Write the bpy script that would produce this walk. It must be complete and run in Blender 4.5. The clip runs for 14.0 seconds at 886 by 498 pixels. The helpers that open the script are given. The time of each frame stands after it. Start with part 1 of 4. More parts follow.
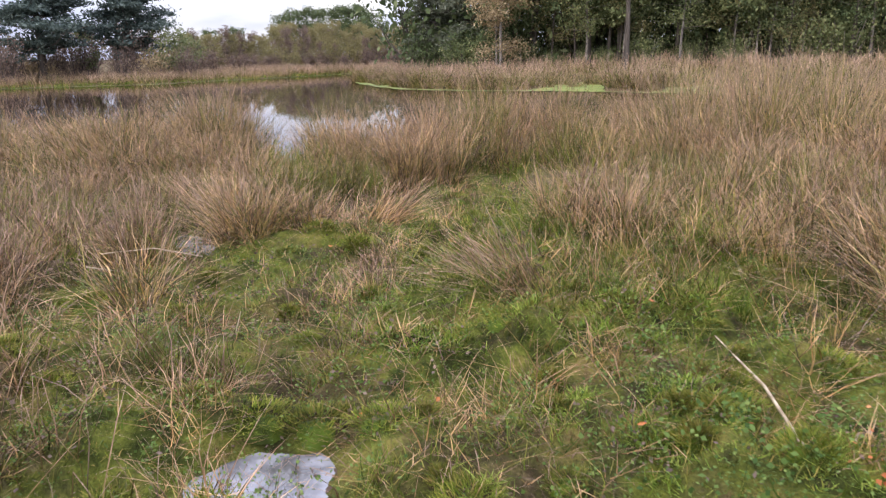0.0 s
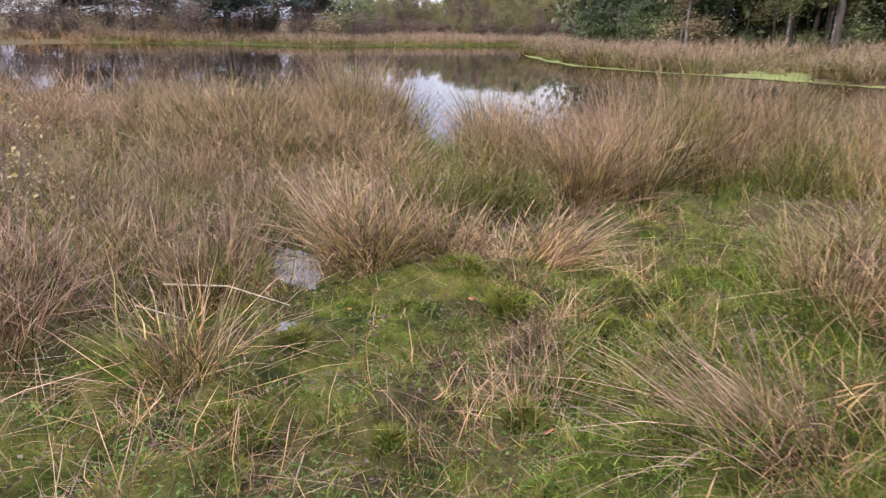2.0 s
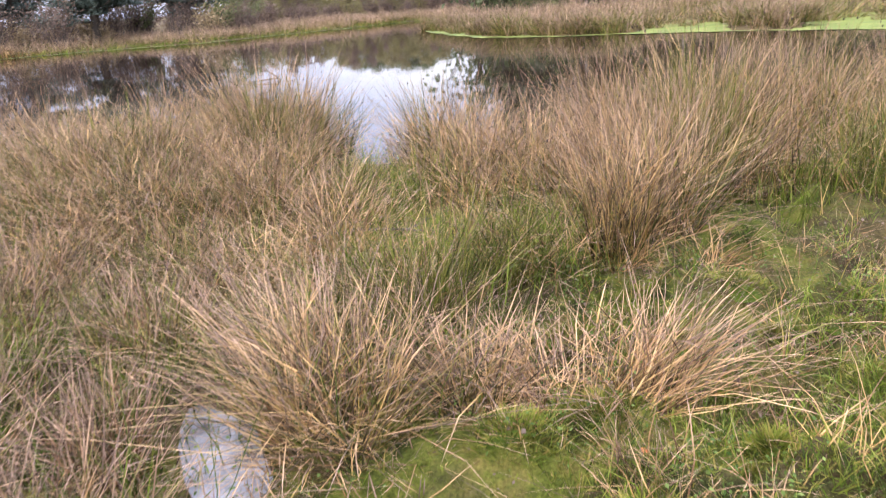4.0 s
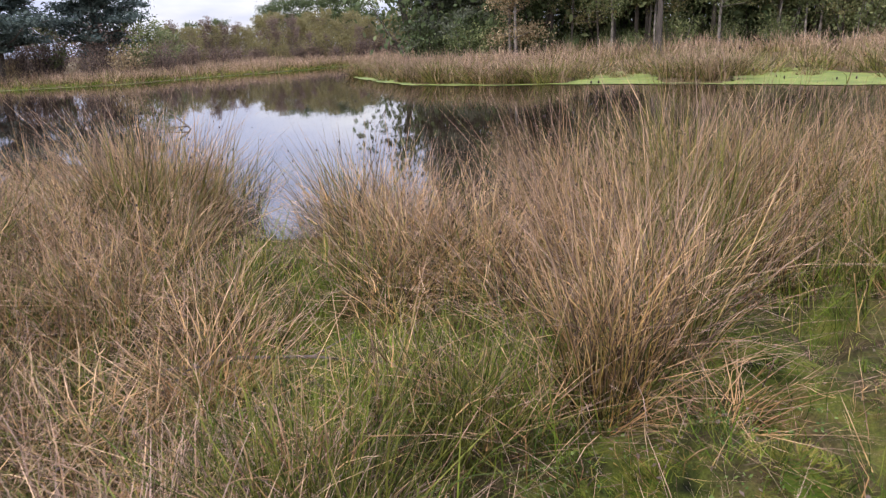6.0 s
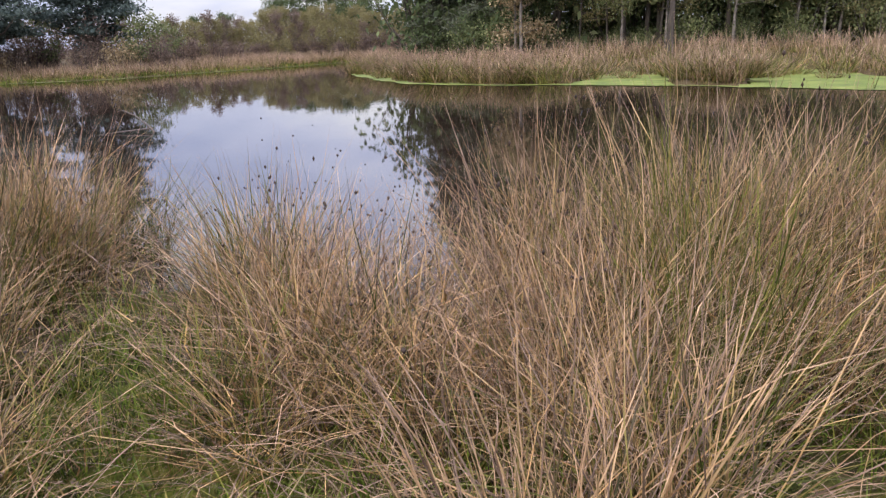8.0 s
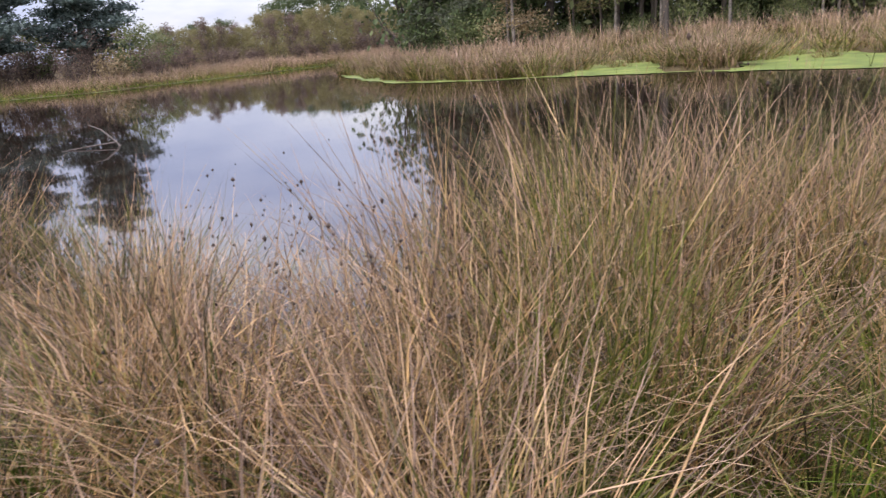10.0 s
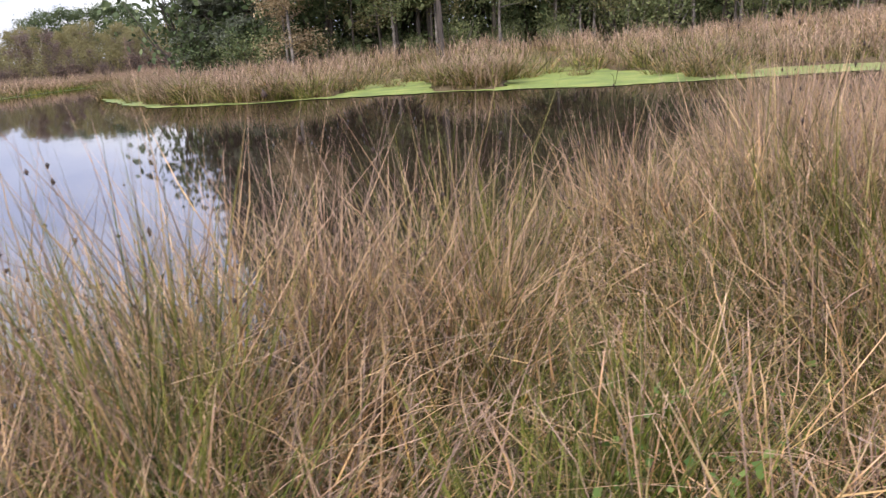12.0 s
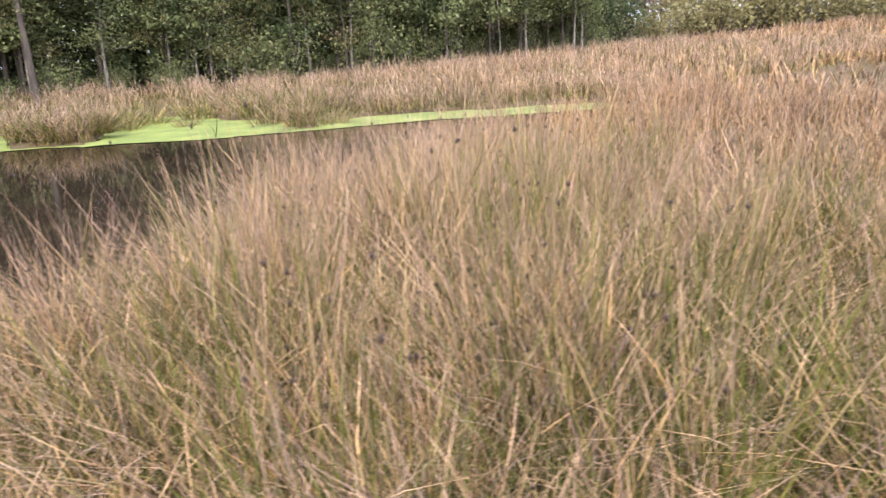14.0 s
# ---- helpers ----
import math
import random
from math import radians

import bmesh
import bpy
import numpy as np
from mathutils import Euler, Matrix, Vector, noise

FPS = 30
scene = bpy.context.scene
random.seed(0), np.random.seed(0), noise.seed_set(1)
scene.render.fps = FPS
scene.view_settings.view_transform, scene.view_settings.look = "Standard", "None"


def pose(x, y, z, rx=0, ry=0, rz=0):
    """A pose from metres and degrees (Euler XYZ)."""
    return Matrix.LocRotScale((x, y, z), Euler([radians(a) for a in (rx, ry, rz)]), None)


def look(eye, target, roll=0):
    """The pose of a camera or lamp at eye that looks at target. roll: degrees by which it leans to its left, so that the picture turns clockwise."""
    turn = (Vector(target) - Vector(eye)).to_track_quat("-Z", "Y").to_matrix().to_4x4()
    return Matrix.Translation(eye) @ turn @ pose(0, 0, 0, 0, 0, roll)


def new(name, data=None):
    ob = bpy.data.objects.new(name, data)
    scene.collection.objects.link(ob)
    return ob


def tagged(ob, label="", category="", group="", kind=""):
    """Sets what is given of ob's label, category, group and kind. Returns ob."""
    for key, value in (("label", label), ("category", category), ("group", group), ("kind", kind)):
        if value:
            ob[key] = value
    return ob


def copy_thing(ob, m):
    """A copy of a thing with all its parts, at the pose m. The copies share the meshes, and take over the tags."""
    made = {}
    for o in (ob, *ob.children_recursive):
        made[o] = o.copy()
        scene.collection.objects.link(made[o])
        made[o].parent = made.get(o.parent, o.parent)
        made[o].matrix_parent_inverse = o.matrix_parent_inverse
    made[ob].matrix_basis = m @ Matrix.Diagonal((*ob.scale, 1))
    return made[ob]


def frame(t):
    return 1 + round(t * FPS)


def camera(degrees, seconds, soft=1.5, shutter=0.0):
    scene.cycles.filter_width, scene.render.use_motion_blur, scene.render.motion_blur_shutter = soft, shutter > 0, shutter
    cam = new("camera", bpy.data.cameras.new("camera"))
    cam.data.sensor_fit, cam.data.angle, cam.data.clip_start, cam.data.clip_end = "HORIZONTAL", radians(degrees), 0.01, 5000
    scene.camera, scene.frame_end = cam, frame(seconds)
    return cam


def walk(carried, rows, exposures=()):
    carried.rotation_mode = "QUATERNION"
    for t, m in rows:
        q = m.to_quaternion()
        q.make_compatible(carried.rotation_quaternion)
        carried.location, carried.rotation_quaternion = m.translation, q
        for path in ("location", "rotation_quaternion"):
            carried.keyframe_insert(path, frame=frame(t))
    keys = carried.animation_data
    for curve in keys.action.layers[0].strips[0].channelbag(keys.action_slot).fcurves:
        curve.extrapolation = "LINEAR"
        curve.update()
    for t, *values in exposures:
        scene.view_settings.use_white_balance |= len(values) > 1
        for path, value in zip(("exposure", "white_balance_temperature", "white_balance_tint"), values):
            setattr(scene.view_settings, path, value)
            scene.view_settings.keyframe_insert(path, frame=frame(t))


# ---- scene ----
cam = camera(62.6, 14.0, 1.3, 0.2)
PATH = [
    (0, (2.719, -1.333, 1.421), (2.319, 0.556, 0.9), -1.2),
    (0.5, (2.527, -0.87, 1.365), (2.116, 1.024, 0.873), -0.1),
    (1, (2.394, -0.333, 1.416), (1.921, 1.539, 0.895), 0.2),
    (1.5, (2.306, 0.004, 1.461), (1.701, 1.827, 0.905), 0.5),
    (2, (2.167, 0.214, 1.428), (1.385, 1.958, 0.836), 1.4),
    (2.5, (2.057, 0.662, 1.341), (1.11, 2.313, 0.727), 1.8),
    (3, (1.748, 1.057, 1.359), (0.801, 2.696, 0.712), -1.2),
    (3.5, (1.365, 1.368, 1.411), (0.654, 3.097, 0.699), -3.9),
    (4, (1.118, 1.785, 1.464), (0.554, 3.59, 0.811), -4.0),
    (4.2, (1.053, 1.922, 1.452), (0.542, 3.753, 0.831), -4.4),
    (6.3, (0.833, 3.159, 1.452), (0.454, 5.045, 0.907), -2.5),
    (6.5, (0.86, 3.297, 1.446), (0.473, 5.184, 0.907), -2.5),
    (7, (0.948, 3.68, 1.44), (0.541, 5.565, 0.91), -2.1),
    (7.5, (0.984, 4.035, 1.429), (0.579, 5.918, 0.89), -2.2),
    (7.7, (0.961, 4.175, 1.446), (0.564, 6.057, 0.896), -1.9),
    (9.8, (1.366, 4.88, 1.407), (0.888, 6.737, 0.839), -4.2),
    (10, (1.428, 4.935, 1.409), (0.993, 6.803, 0.843), -4.7),
    (10.5, (1.592, 5.075, 1.434), (1.289, 6.973, 0.881), -5.2),
    (11, (1.741, 5.263, 1.422), (1.579, 7.178, 0.871), -5.4),
    (11.5, (1.888, 5.502, 1.442), (1.852, 7.422, 0.881), -5.1),
    (12, (2.079, 5.658, 1.453), (2.158, 7.574, 0.886), -4.7),
    (12.5, (2.29, 5.77, 1.531), (2.556, 7.676, 0.984), -3.7),
    (13, (2.478, 5.839, 1.574), (3.016, 7.688, 1.033), -3.6),
    (13.5, (2.724, 5.83, 1.623), (3.51, 7.59, 1.089), -4.0),
    (14, (3.165, 5.668, 1.621), (4.115, 7.346, 1.09), -3.7),
]
walk(cam, [(t, look(eye, target, roll)) for t, eye, target, roll in PATH],
     exposures=[(0, 0.3), (0.5, 0.5), (1, 0.2), (1.5, 0.33), (2.5, 0.3), (3, 0.35), (4, 0.75), (6.3, 0.13), (7.7, 0.08), (10, 0.15), (11, 0.15), (12, 0.32), (12.5, 0.27), (13, 0.45), (13.5, 0.87), (14, 0.87)])
SKY, SKY_RISE, SUN = 1.4, 1.4, 2.5

# ---------------------------------------------------------------- sky and sun
SUN_EL, SUN_AZ = 42.0, 205.0
world = bpy.data.worlds.new("overcast_sky")
scene.world = world
world.use_nodes = True


def ramp(tree, fac, stops):
    n = tree.nodes.new("ShaderNodeValToRGB")
    while len(n.color_ramp.elements) < len(stops):
        n.color_ramp.elements.new(0.5)
    for e, (p, c) in zip(n.color_ramp.elements, stops):
        e.position, e.color = p, (*c, 1)
    tree.links.new(fac, n.inputs["Fac"])
    return n.outputs["Color"]


def mix(tree, fac, a, b, blend="MIX"):
    n = tree.nodes.new("ShaderNodeMix")
    n.data_type, n.blend_type = "RGBA", blend
    for sock, v in ((n.inputs[0], fac), (n.inputs[6], a), (n.inputs[7], b)):
        if isinstance(v, bpy.types.NodeSocket):
            tree.links.new(v, sock)
        elif isinstance(v, (int, float)):
            sock.default_value = v
        else:
            sock.default_value = (*v, 1)
    return n.outputs[2]


def maths(tree, op, a, b=0.0, clamp=False):
    n = tree.nodes.new("ShaderNodeMath")
    n.operation, n.use_clamp = op, clamp
    for sock, v in zip(n.inputs, (a, b)):
        if isinstance(v, bpy.types.NodeSocket):
            tree.links.new(v, sock)
        else:
            sock.default_value = v
    return n.outputs[0]


def noise_tex(tree, scale, detail=3.0, rough=0.55, coords="Object", stretch=None):
    tc = tree.nodes.new("ShaderNodeTexCoord")
    out = tc.outputs[coords]
    if stretch:
        mp = tree.nodes.new("ShaderNodeMapping")
        mp.inputs["Scale"].default_value = stretch
        tree.links.new(out, mp.inputs["Vector"])
        out = mp.outputs["Vector"]
    n = tree.nodes.new("ShaderNodeTexNoise")
    n.inputs["Scale"].default_value, n.inputs["Detail"].default_value, n.inputs["Roughness"].default_value = scale, detail, rough
    tree.links.new(out, n.inputs["Vector"])
    return n.outputs["Fac"]


wt = world.node_tree
sky = wt.nodes.new("ShaderNodeTexSky")
sky.sky_type, sky.sun_disc = "NISHITA", False
sky.sun_elevation, sky.sun_rotation = radians(SUN_EL), radians(SUN_AZ)
sky_dim = mix(wt, 1.0, sky.outputs[0], (0.10, 0.10, 0.10), "MULTIPLY")
clouds = ramp(wt, noise_tex(wt, 2.6, 5, 0.55, "Generated", (1, 1, 3.2)),
              [(0.34, (0.44, 0.49, 0.75)), (0.52, (0.66, 0.69, 0.92)), (0.68, (1.02, 1.0, 1.06))])
wtc = wt.nodes.new("ShaderNodeTexCoord")
wsep = wt.nodes.new("ShaderNodeSeparateXYZ")
wt.links.new(wtc.outputs["Generated"], wsep.inputs[0])
# an overcast sky grows brighter towards the zenith
up = maths(wt, "MAXIMUM", wsep.outputs["Z"], 0.0)
low_band = maths(wt, "MULTIPLY", maths(wt, "SUBTRACT", up, 0.04), 6.0, True)
gain = maths(wt, "ADD", maths(wt, "MULTIPLY", up, SKY_RISE), maths(wt, "ADD", maths(wt, "MULTIPLY", low_band, 0.42), 0.64))
gain_rgb = wt.nodes.new("ShaderNodeCombineColor")
for i in range(3):
    wt.links.new(gain, gain_rgb.inputs[i])
overcast = mix(wt, 1.0, clouds, gain_rgb.outputs[0], "MULTIPLY")
total = mix(wt, 0.88, sky_dim, overcast)
wt.links.new(total, wt.nodes["Background"].inputs["Color"])
wt.nodes["Background"].inputs["Strength"].default_value = SKY

lamp = bpy.data.lights.new("sun", "SUN")
lamp.energy, lamp.angle, lamp.color = SUN, radians(22), (1.0, 0.93, 0.82)
sun_ob = new("sun", lamp)
el, az = radians(SUN_EL), radians(SUN_AZ)
sun_ob.matrix_world = look((0, 0, 60), (-math.sin(az) * math.cos(el) * 50, -math.cos(az) * math.cos(el) * 50, 60 - math.sin(el) * 50))

# ---------------------------------------------------------------- materials


def material(name):
    m = bpy.data.materials.new(name)
    m.use_nodes = True
    return m, m.node_tree, m.node_tree.nodes["Principled BSDF"]


def attr(tree, name):
    n = tree.nodes.new("ShaderNodeAttribute")
    n.attribute_name = name
    return n.outputs["Fac"]


def bumpy(tree, bsdf, height, strength, distance):
    b = tree.nodes.new("ShaderNodeBump")
    b.inputs["Strength"].default_value, b.inputs["Distance"].default_value = strength, distance
    tree.links.new(height, b.inputs["Height"])
    tree.links.new(b.outputs["Normal"], bsdf.inputs["Normal"])


def leafy(name, colour_of, through_light=0.3, rough=0.6):
    """Plant tissue: reflects diffusely with a faint sheen and lets some light through."""
    m, t, b = material(name)
    c = colour_of(t)
    t.links.new(c, b.inputs["Base Color"])
    b.inputs["Roughness"].default_value = rough
    b.inputs["Specular IOR Level"].default_value = 0.12
    tr = t.nodes.new("ShaderNodeBsdfTranslucent")
    t.links.new(c, tr.inputs["Color"])
    ms = t.nodes.new("ShaderNodeMixShader")
    ms.inputs[0].default_value = through_light
    t.links.new(b.outputs[0], ms.inputs[1])
    t.links.new(tr.outputs[0], ms.inputs[2])
    t.links.new(ms.outputs[0], t.nodes["Material Output"].inputs["Surface"])
    return m


def stem_colour(straws, shaded_green, green_high, tip=0.85):
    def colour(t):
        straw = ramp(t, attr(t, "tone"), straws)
        # Green stem feet are growth colour, deepened to stand in for shade inside tufts.
        green = mix(t, attr(t, "tone"), shaded_green, green_high)
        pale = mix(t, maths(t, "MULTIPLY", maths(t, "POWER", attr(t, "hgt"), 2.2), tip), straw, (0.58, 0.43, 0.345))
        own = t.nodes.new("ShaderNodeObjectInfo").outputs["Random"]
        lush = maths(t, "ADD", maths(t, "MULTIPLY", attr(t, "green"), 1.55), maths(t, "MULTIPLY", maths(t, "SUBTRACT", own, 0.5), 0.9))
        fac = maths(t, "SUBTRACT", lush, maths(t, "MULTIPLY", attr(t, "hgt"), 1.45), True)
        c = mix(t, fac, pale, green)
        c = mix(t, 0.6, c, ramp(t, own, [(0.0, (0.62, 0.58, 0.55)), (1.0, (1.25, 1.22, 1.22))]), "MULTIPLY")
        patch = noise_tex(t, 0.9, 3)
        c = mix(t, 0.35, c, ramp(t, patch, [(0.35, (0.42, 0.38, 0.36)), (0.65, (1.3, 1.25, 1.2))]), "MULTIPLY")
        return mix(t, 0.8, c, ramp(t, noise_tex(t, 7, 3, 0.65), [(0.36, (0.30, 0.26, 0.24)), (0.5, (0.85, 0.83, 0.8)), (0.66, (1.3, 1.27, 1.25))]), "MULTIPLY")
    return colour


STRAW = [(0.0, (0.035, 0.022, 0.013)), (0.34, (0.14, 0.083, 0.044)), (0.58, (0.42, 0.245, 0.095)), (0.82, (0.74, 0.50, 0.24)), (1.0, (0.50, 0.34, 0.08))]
# The first green is darkened for the shade between stems, the second is plain.
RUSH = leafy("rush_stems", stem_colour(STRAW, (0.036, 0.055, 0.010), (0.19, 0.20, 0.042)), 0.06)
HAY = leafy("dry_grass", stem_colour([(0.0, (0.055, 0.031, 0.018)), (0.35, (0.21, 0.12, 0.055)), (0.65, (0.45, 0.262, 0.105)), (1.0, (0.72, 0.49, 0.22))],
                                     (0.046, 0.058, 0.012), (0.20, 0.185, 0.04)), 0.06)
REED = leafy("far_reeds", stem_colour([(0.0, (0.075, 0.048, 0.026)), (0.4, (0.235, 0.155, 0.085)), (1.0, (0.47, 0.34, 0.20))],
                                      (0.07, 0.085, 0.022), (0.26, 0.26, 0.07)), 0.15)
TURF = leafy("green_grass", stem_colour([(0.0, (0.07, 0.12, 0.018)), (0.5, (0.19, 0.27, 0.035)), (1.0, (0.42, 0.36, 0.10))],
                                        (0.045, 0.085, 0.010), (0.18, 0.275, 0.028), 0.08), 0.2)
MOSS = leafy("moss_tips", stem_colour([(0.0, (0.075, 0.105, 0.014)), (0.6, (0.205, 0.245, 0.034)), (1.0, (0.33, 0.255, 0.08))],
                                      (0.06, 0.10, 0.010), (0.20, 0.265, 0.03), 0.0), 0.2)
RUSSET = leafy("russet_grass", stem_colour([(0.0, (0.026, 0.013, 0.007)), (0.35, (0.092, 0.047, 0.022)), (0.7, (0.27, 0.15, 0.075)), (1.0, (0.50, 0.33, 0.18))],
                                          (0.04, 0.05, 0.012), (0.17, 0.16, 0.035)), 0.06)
SEED, st, sb = material("dark_seed_heads")
st.links.new(ramp(st, noise_tex(st, 60), [(0.3, (0.02, 0.013, 0.01)), (0.7, (0.07, 0.04, 0.025))]), sb.inputs["Base Color"])
sb.inputs["Roughness"].default_value = 0.8


def foliage(name, dark, mid, light):
    return leafy(name, lambda t: mix(t, 0.5, ramp(t, attr(t, "tone"), [(0.0, dark), (0.55, mid), (1.0, light)]),
                                     ramp(t, noise_tex(t, 0.8, 2), [(0.3, (0.6, 0.62, 0.6)), (0.7, (1.3, 1.28, 1.2))]), "MULTIPLY"), 0.3, 0.5)


LEAF_DARK = foliage("dark_broad_leaves", (0.04, 0.06, 0.025), (0.095, 0.125, 0.055), (0.22, 0.25, 0.12))
LEAF_GREEN = foliage("green_leaves", (0.08, 0.10, 0.04), (0.18, 0.205, 0.09), (0.33, 0.34, 0.16))
LEAF_OLIVE = foliage("olive_autumn_leaves", (0.14, 0.125, 0.055), (0.25, 0.22, 0.10), (0.36, 0.31, 0.15))
LEAF_RUST = foliage("brown_autumn_leaves", (0.20, 0.145, 0.08), (0.38, 0.285, 0.165), (0.58, 0.46, 0.29))
LEAF_TWIG = foliage("purplish_bare_twigs", (0.10, 0.07, 0.06), (0.19, 0.135, 0.11), (0.30, 0.22, 0.17))
NEEDLE = foliage("pine_needles", (0.036, 0.053, 0.046), (0.095, 0.125, 0.108), (0.23, 0.275, 0.245))
NEEDLE_GREY = foliage("grey_pine_needles", (0.07, 0.08, 0.055), (0.165, 0.18, 0.13), (0.31, 0.325, 0.25))
LEAF_YELLOW = foliage("yellow_leaves", (0.22, 0.17, 0.06), (0.40, 0.33, 0.14), (0.52, 0.47, 0.28))
LEAF_ORANGE = foliage("orange_fallen_leaves", (0.25, 0.08, 0.03), (0.50, 0.17, 0.06), (0.55, 0.30, 0.14))
LEAF_BRIGHT = foliage("bright_bog_leaves", (0.07, 0.12, 0.015), (0.18, 0.26, 0.035), (0.32, 0.38, 0.08))
LEAF_HERB = foliage("herb_leaves", (0.045, 0.085, 0.02), (0.11, 0.17, 0.04), (0.22, 0.28, 0.08))

BARK, bt, bb = material("grey_bark")
bt.links.new(ramp(bt, noise_tex(bt, 5, 5, 0.6, stretch=(1, 1, 0.25)), [(0.3, (0.035, 0.028, 0.023)), (0.6, (0.105, 0.085, 0.068)), (0.8, (0.21, 0.18, 0.15))]), bb.inputs["Base Color"])
bb.inputs["Roughness"].default_value = 0.9
bumpy(bt, bb, noise_tex(bt, 12, 4, 0.6, stretch=(1, 1, 0.2)), 0.6, 0.03)
PALE_BARK, bt2, bb2 = material("pale_birch_bark")
bt2.links.new(ramp(bt2, noise_tex(bt2, 4, 5, 0.6, stretch=(1, 1, 0.6)), [(0.38, (0.06, 0.05, 0.042)), (0.55, (0.22, 0.19, 0.16)), (0.8, (0.42, 0.38, 0.33))]), bb2.inputs["Base Color"])
bb2.inputs["Roughness"].default_value = 0.85
DEAD, dt, db = material("dead_wood")
dt.links.new(ramp(dt, noise_tex(dt, 30, 4), [(0.3, (0.05, 0.04, 0.035)), (0.7, (0.17, 0.14, 0.12))]), db.inputs["Base Color"])
db.inputs["Roughness"].default_value = 0.9

PALE_STEM, qt, qb = material("pale_dead_stem")
qt.links.new(ramp(qt, noise_tex(qt, 25, 4), [(0.3, (0.22, 0.16, 0.10)), (0.7, (0.50, 0.40, 0.28))]), qb.inputs["Base Color"])
qb.inputs["Roughness"].default_value = 0.8

WATER, at_, ab = material("peaty_water")
ab.inputs["Base Color"].default_value = (0.020, 0.013, 0.009, 1)
ab.inputs["Roughness"].default_value = 0.03
ab.inputs["IOR"].default_value = 1.5
bumpy(at_, ab, noise_tex(at_, 1.6, 2, 0.5, stretch=(1, 0.5, 1)), 0.06, 0.02)

PUDDLE, pt, pb = material("mottled_puddle_water")
# base colour mottled from dark to pale grey, lighter than the pond
pt.links.new(ramp(pt, noise_tex(pt, 6, 4), [(0.35, (0.07, 0.065, 0.06)), (0.6, (0.26, 0.26, 0.28))]), pb.inputs["Base Color"])
pb.inputs["Roughness"].default_value = 0.06
pb.inputs["IOR"].default_value = 1.7

WEED, et, eb = material("duckweed")
et.links.new(ramp(et, noise_tex(et, 1.2, 5, 0.65), [(0.3, (0.075, 0.10, 0.018)), (0.5, (0.155, 0.195, 0.028)), (0.7, (0.25, 0.26, 0.055))]), eb.inputs["Base Color"])
eb.inputs["Roughness"].default_value = 0.7
bumpy(et, eb, noise_tex(et, 40, 3), 0.6, 0.01)

GROUND, gt, gb = material("boggy_ground")
moss = ramp(gt, noise_tex(gt, 3.4, 6, 0.7), [(0.30, (0.010, 0.011, 0.005)), (0.42, (0.045, 0.055, 0.011)), (0.53, (0.12, 0.135, 0.023)), (0.62, (0.19, 0.16, 0.042)), (0.72, (0.15, 0.09, 0.045))])
litter = ramp(gt, noise_tex(gt, 14, 6, 0.7), [(0.3, (0.022, 0.015, 0.010)), (0.55, (0.085, 0.055, 0.032)), (0.75, (0.20, 0.14, 0.085))])
patchy = ramp(gt, noise_tex(gt, 1.3, 5, 0.7), [(0.45, (0, 0, 0)), (0.58, (1, 1, 1))])
mixed = mix(gt, maths(gt, "MULTIPLY", patchy, 0.8), moss, litter)
mixed = mix(gt, attr(gt, "rank"), mixed, litter)
mixed = mix(gt, maths(gt, "MULTIPLY", attr(gt, "field"), 1.0, True), mixed, (0.13, 0.095, 0.05))
fine = ramp(gt, noise_tex(gt, 90, 3, 0.7), [(0.3, (0.5, 0.5, 0.5)), (0.7, (1.35, 1.35, 1.3))])
gt.links.new(mix(gt, 0.8, mixed, fine, "MULTIPLY"), gb.inputs["Base Color"])
gb.inputs["Roughness"].default_value = 0.95
gb.inputs["Specular IOR Level"].default_value = 0.1
bumpy(gt, gb, noise_tex(gt, 45, 6, 0.7), 0.9, 0.03)

# ---------------------------------------------------------------- the plan of the place
NEAR_SHORE = [(-31.5, 22), (-29, 14), (-15, 8.9), (-8, 8.3), (-4, 8.6), (-2.2, 8.6), (-1.8, 7.95), (-1.4, 7.95), (-1.1, 8.1), (-0.7, 7.8), (0, 7.7), (0.8, 7.9), (1.6, 8.3),
              (2.2, 8.7), (3.0, 9.3), (4.0, 10.2), (5.0, 11.2), (7.0, 13.6), (10, 16.4), (15.8, 18.2)]
FAR_SHORE = [(15.7, 18.9), (11, 21.3), (9, 21.9), (7, 22.4), (5, 23.8), (2.5, 25.3), (0, 26.1), (-2.2, 26.5), (-4.8, 28), (-6.2, 30), (-9.6, 36.0)]
LEFT_SHORE = [(-12, 44), (-14, 51), (-15.8, 52), (-17.8, 45), (-20.3, 41), (-22, 36.2), (-26.8, 34.2), (-31, 30)]
POND = np.array(NEAR_SHORE + FAR_SHORE + LEFT_SHORE)
# open low ground along the walk: from, to, half width
LOW = [((2.7, -2.5), (1.7, 2.4), 1.35), ((1.7, 2.4), (1.35, 4.2), 0.85), ((1.2, 0.5), (0.1, 2.1), 0.6), ((3.1, -1.5), (3.2, 2.3), 0.9), ((1.5, 4.0), (1.75, 4.9), 0.5), ((1.45, 5.2), (1.65, 6.4), 0.22), ((-0.35, 5.75), (0.4, 5.85), 0.36),
       ((0.6, 2.5), (0.1, 3.4), 0.4), ((1.0, 4.3), (1.5, 5.0), 0.55), ((1.5, 5.0), (2.4, 5.5), 0.5), ((2.4, 5.5), (3.6, 5.2), 0.6), ((-0.9, 6.6), (-0.7, 6.9), 0.15)]


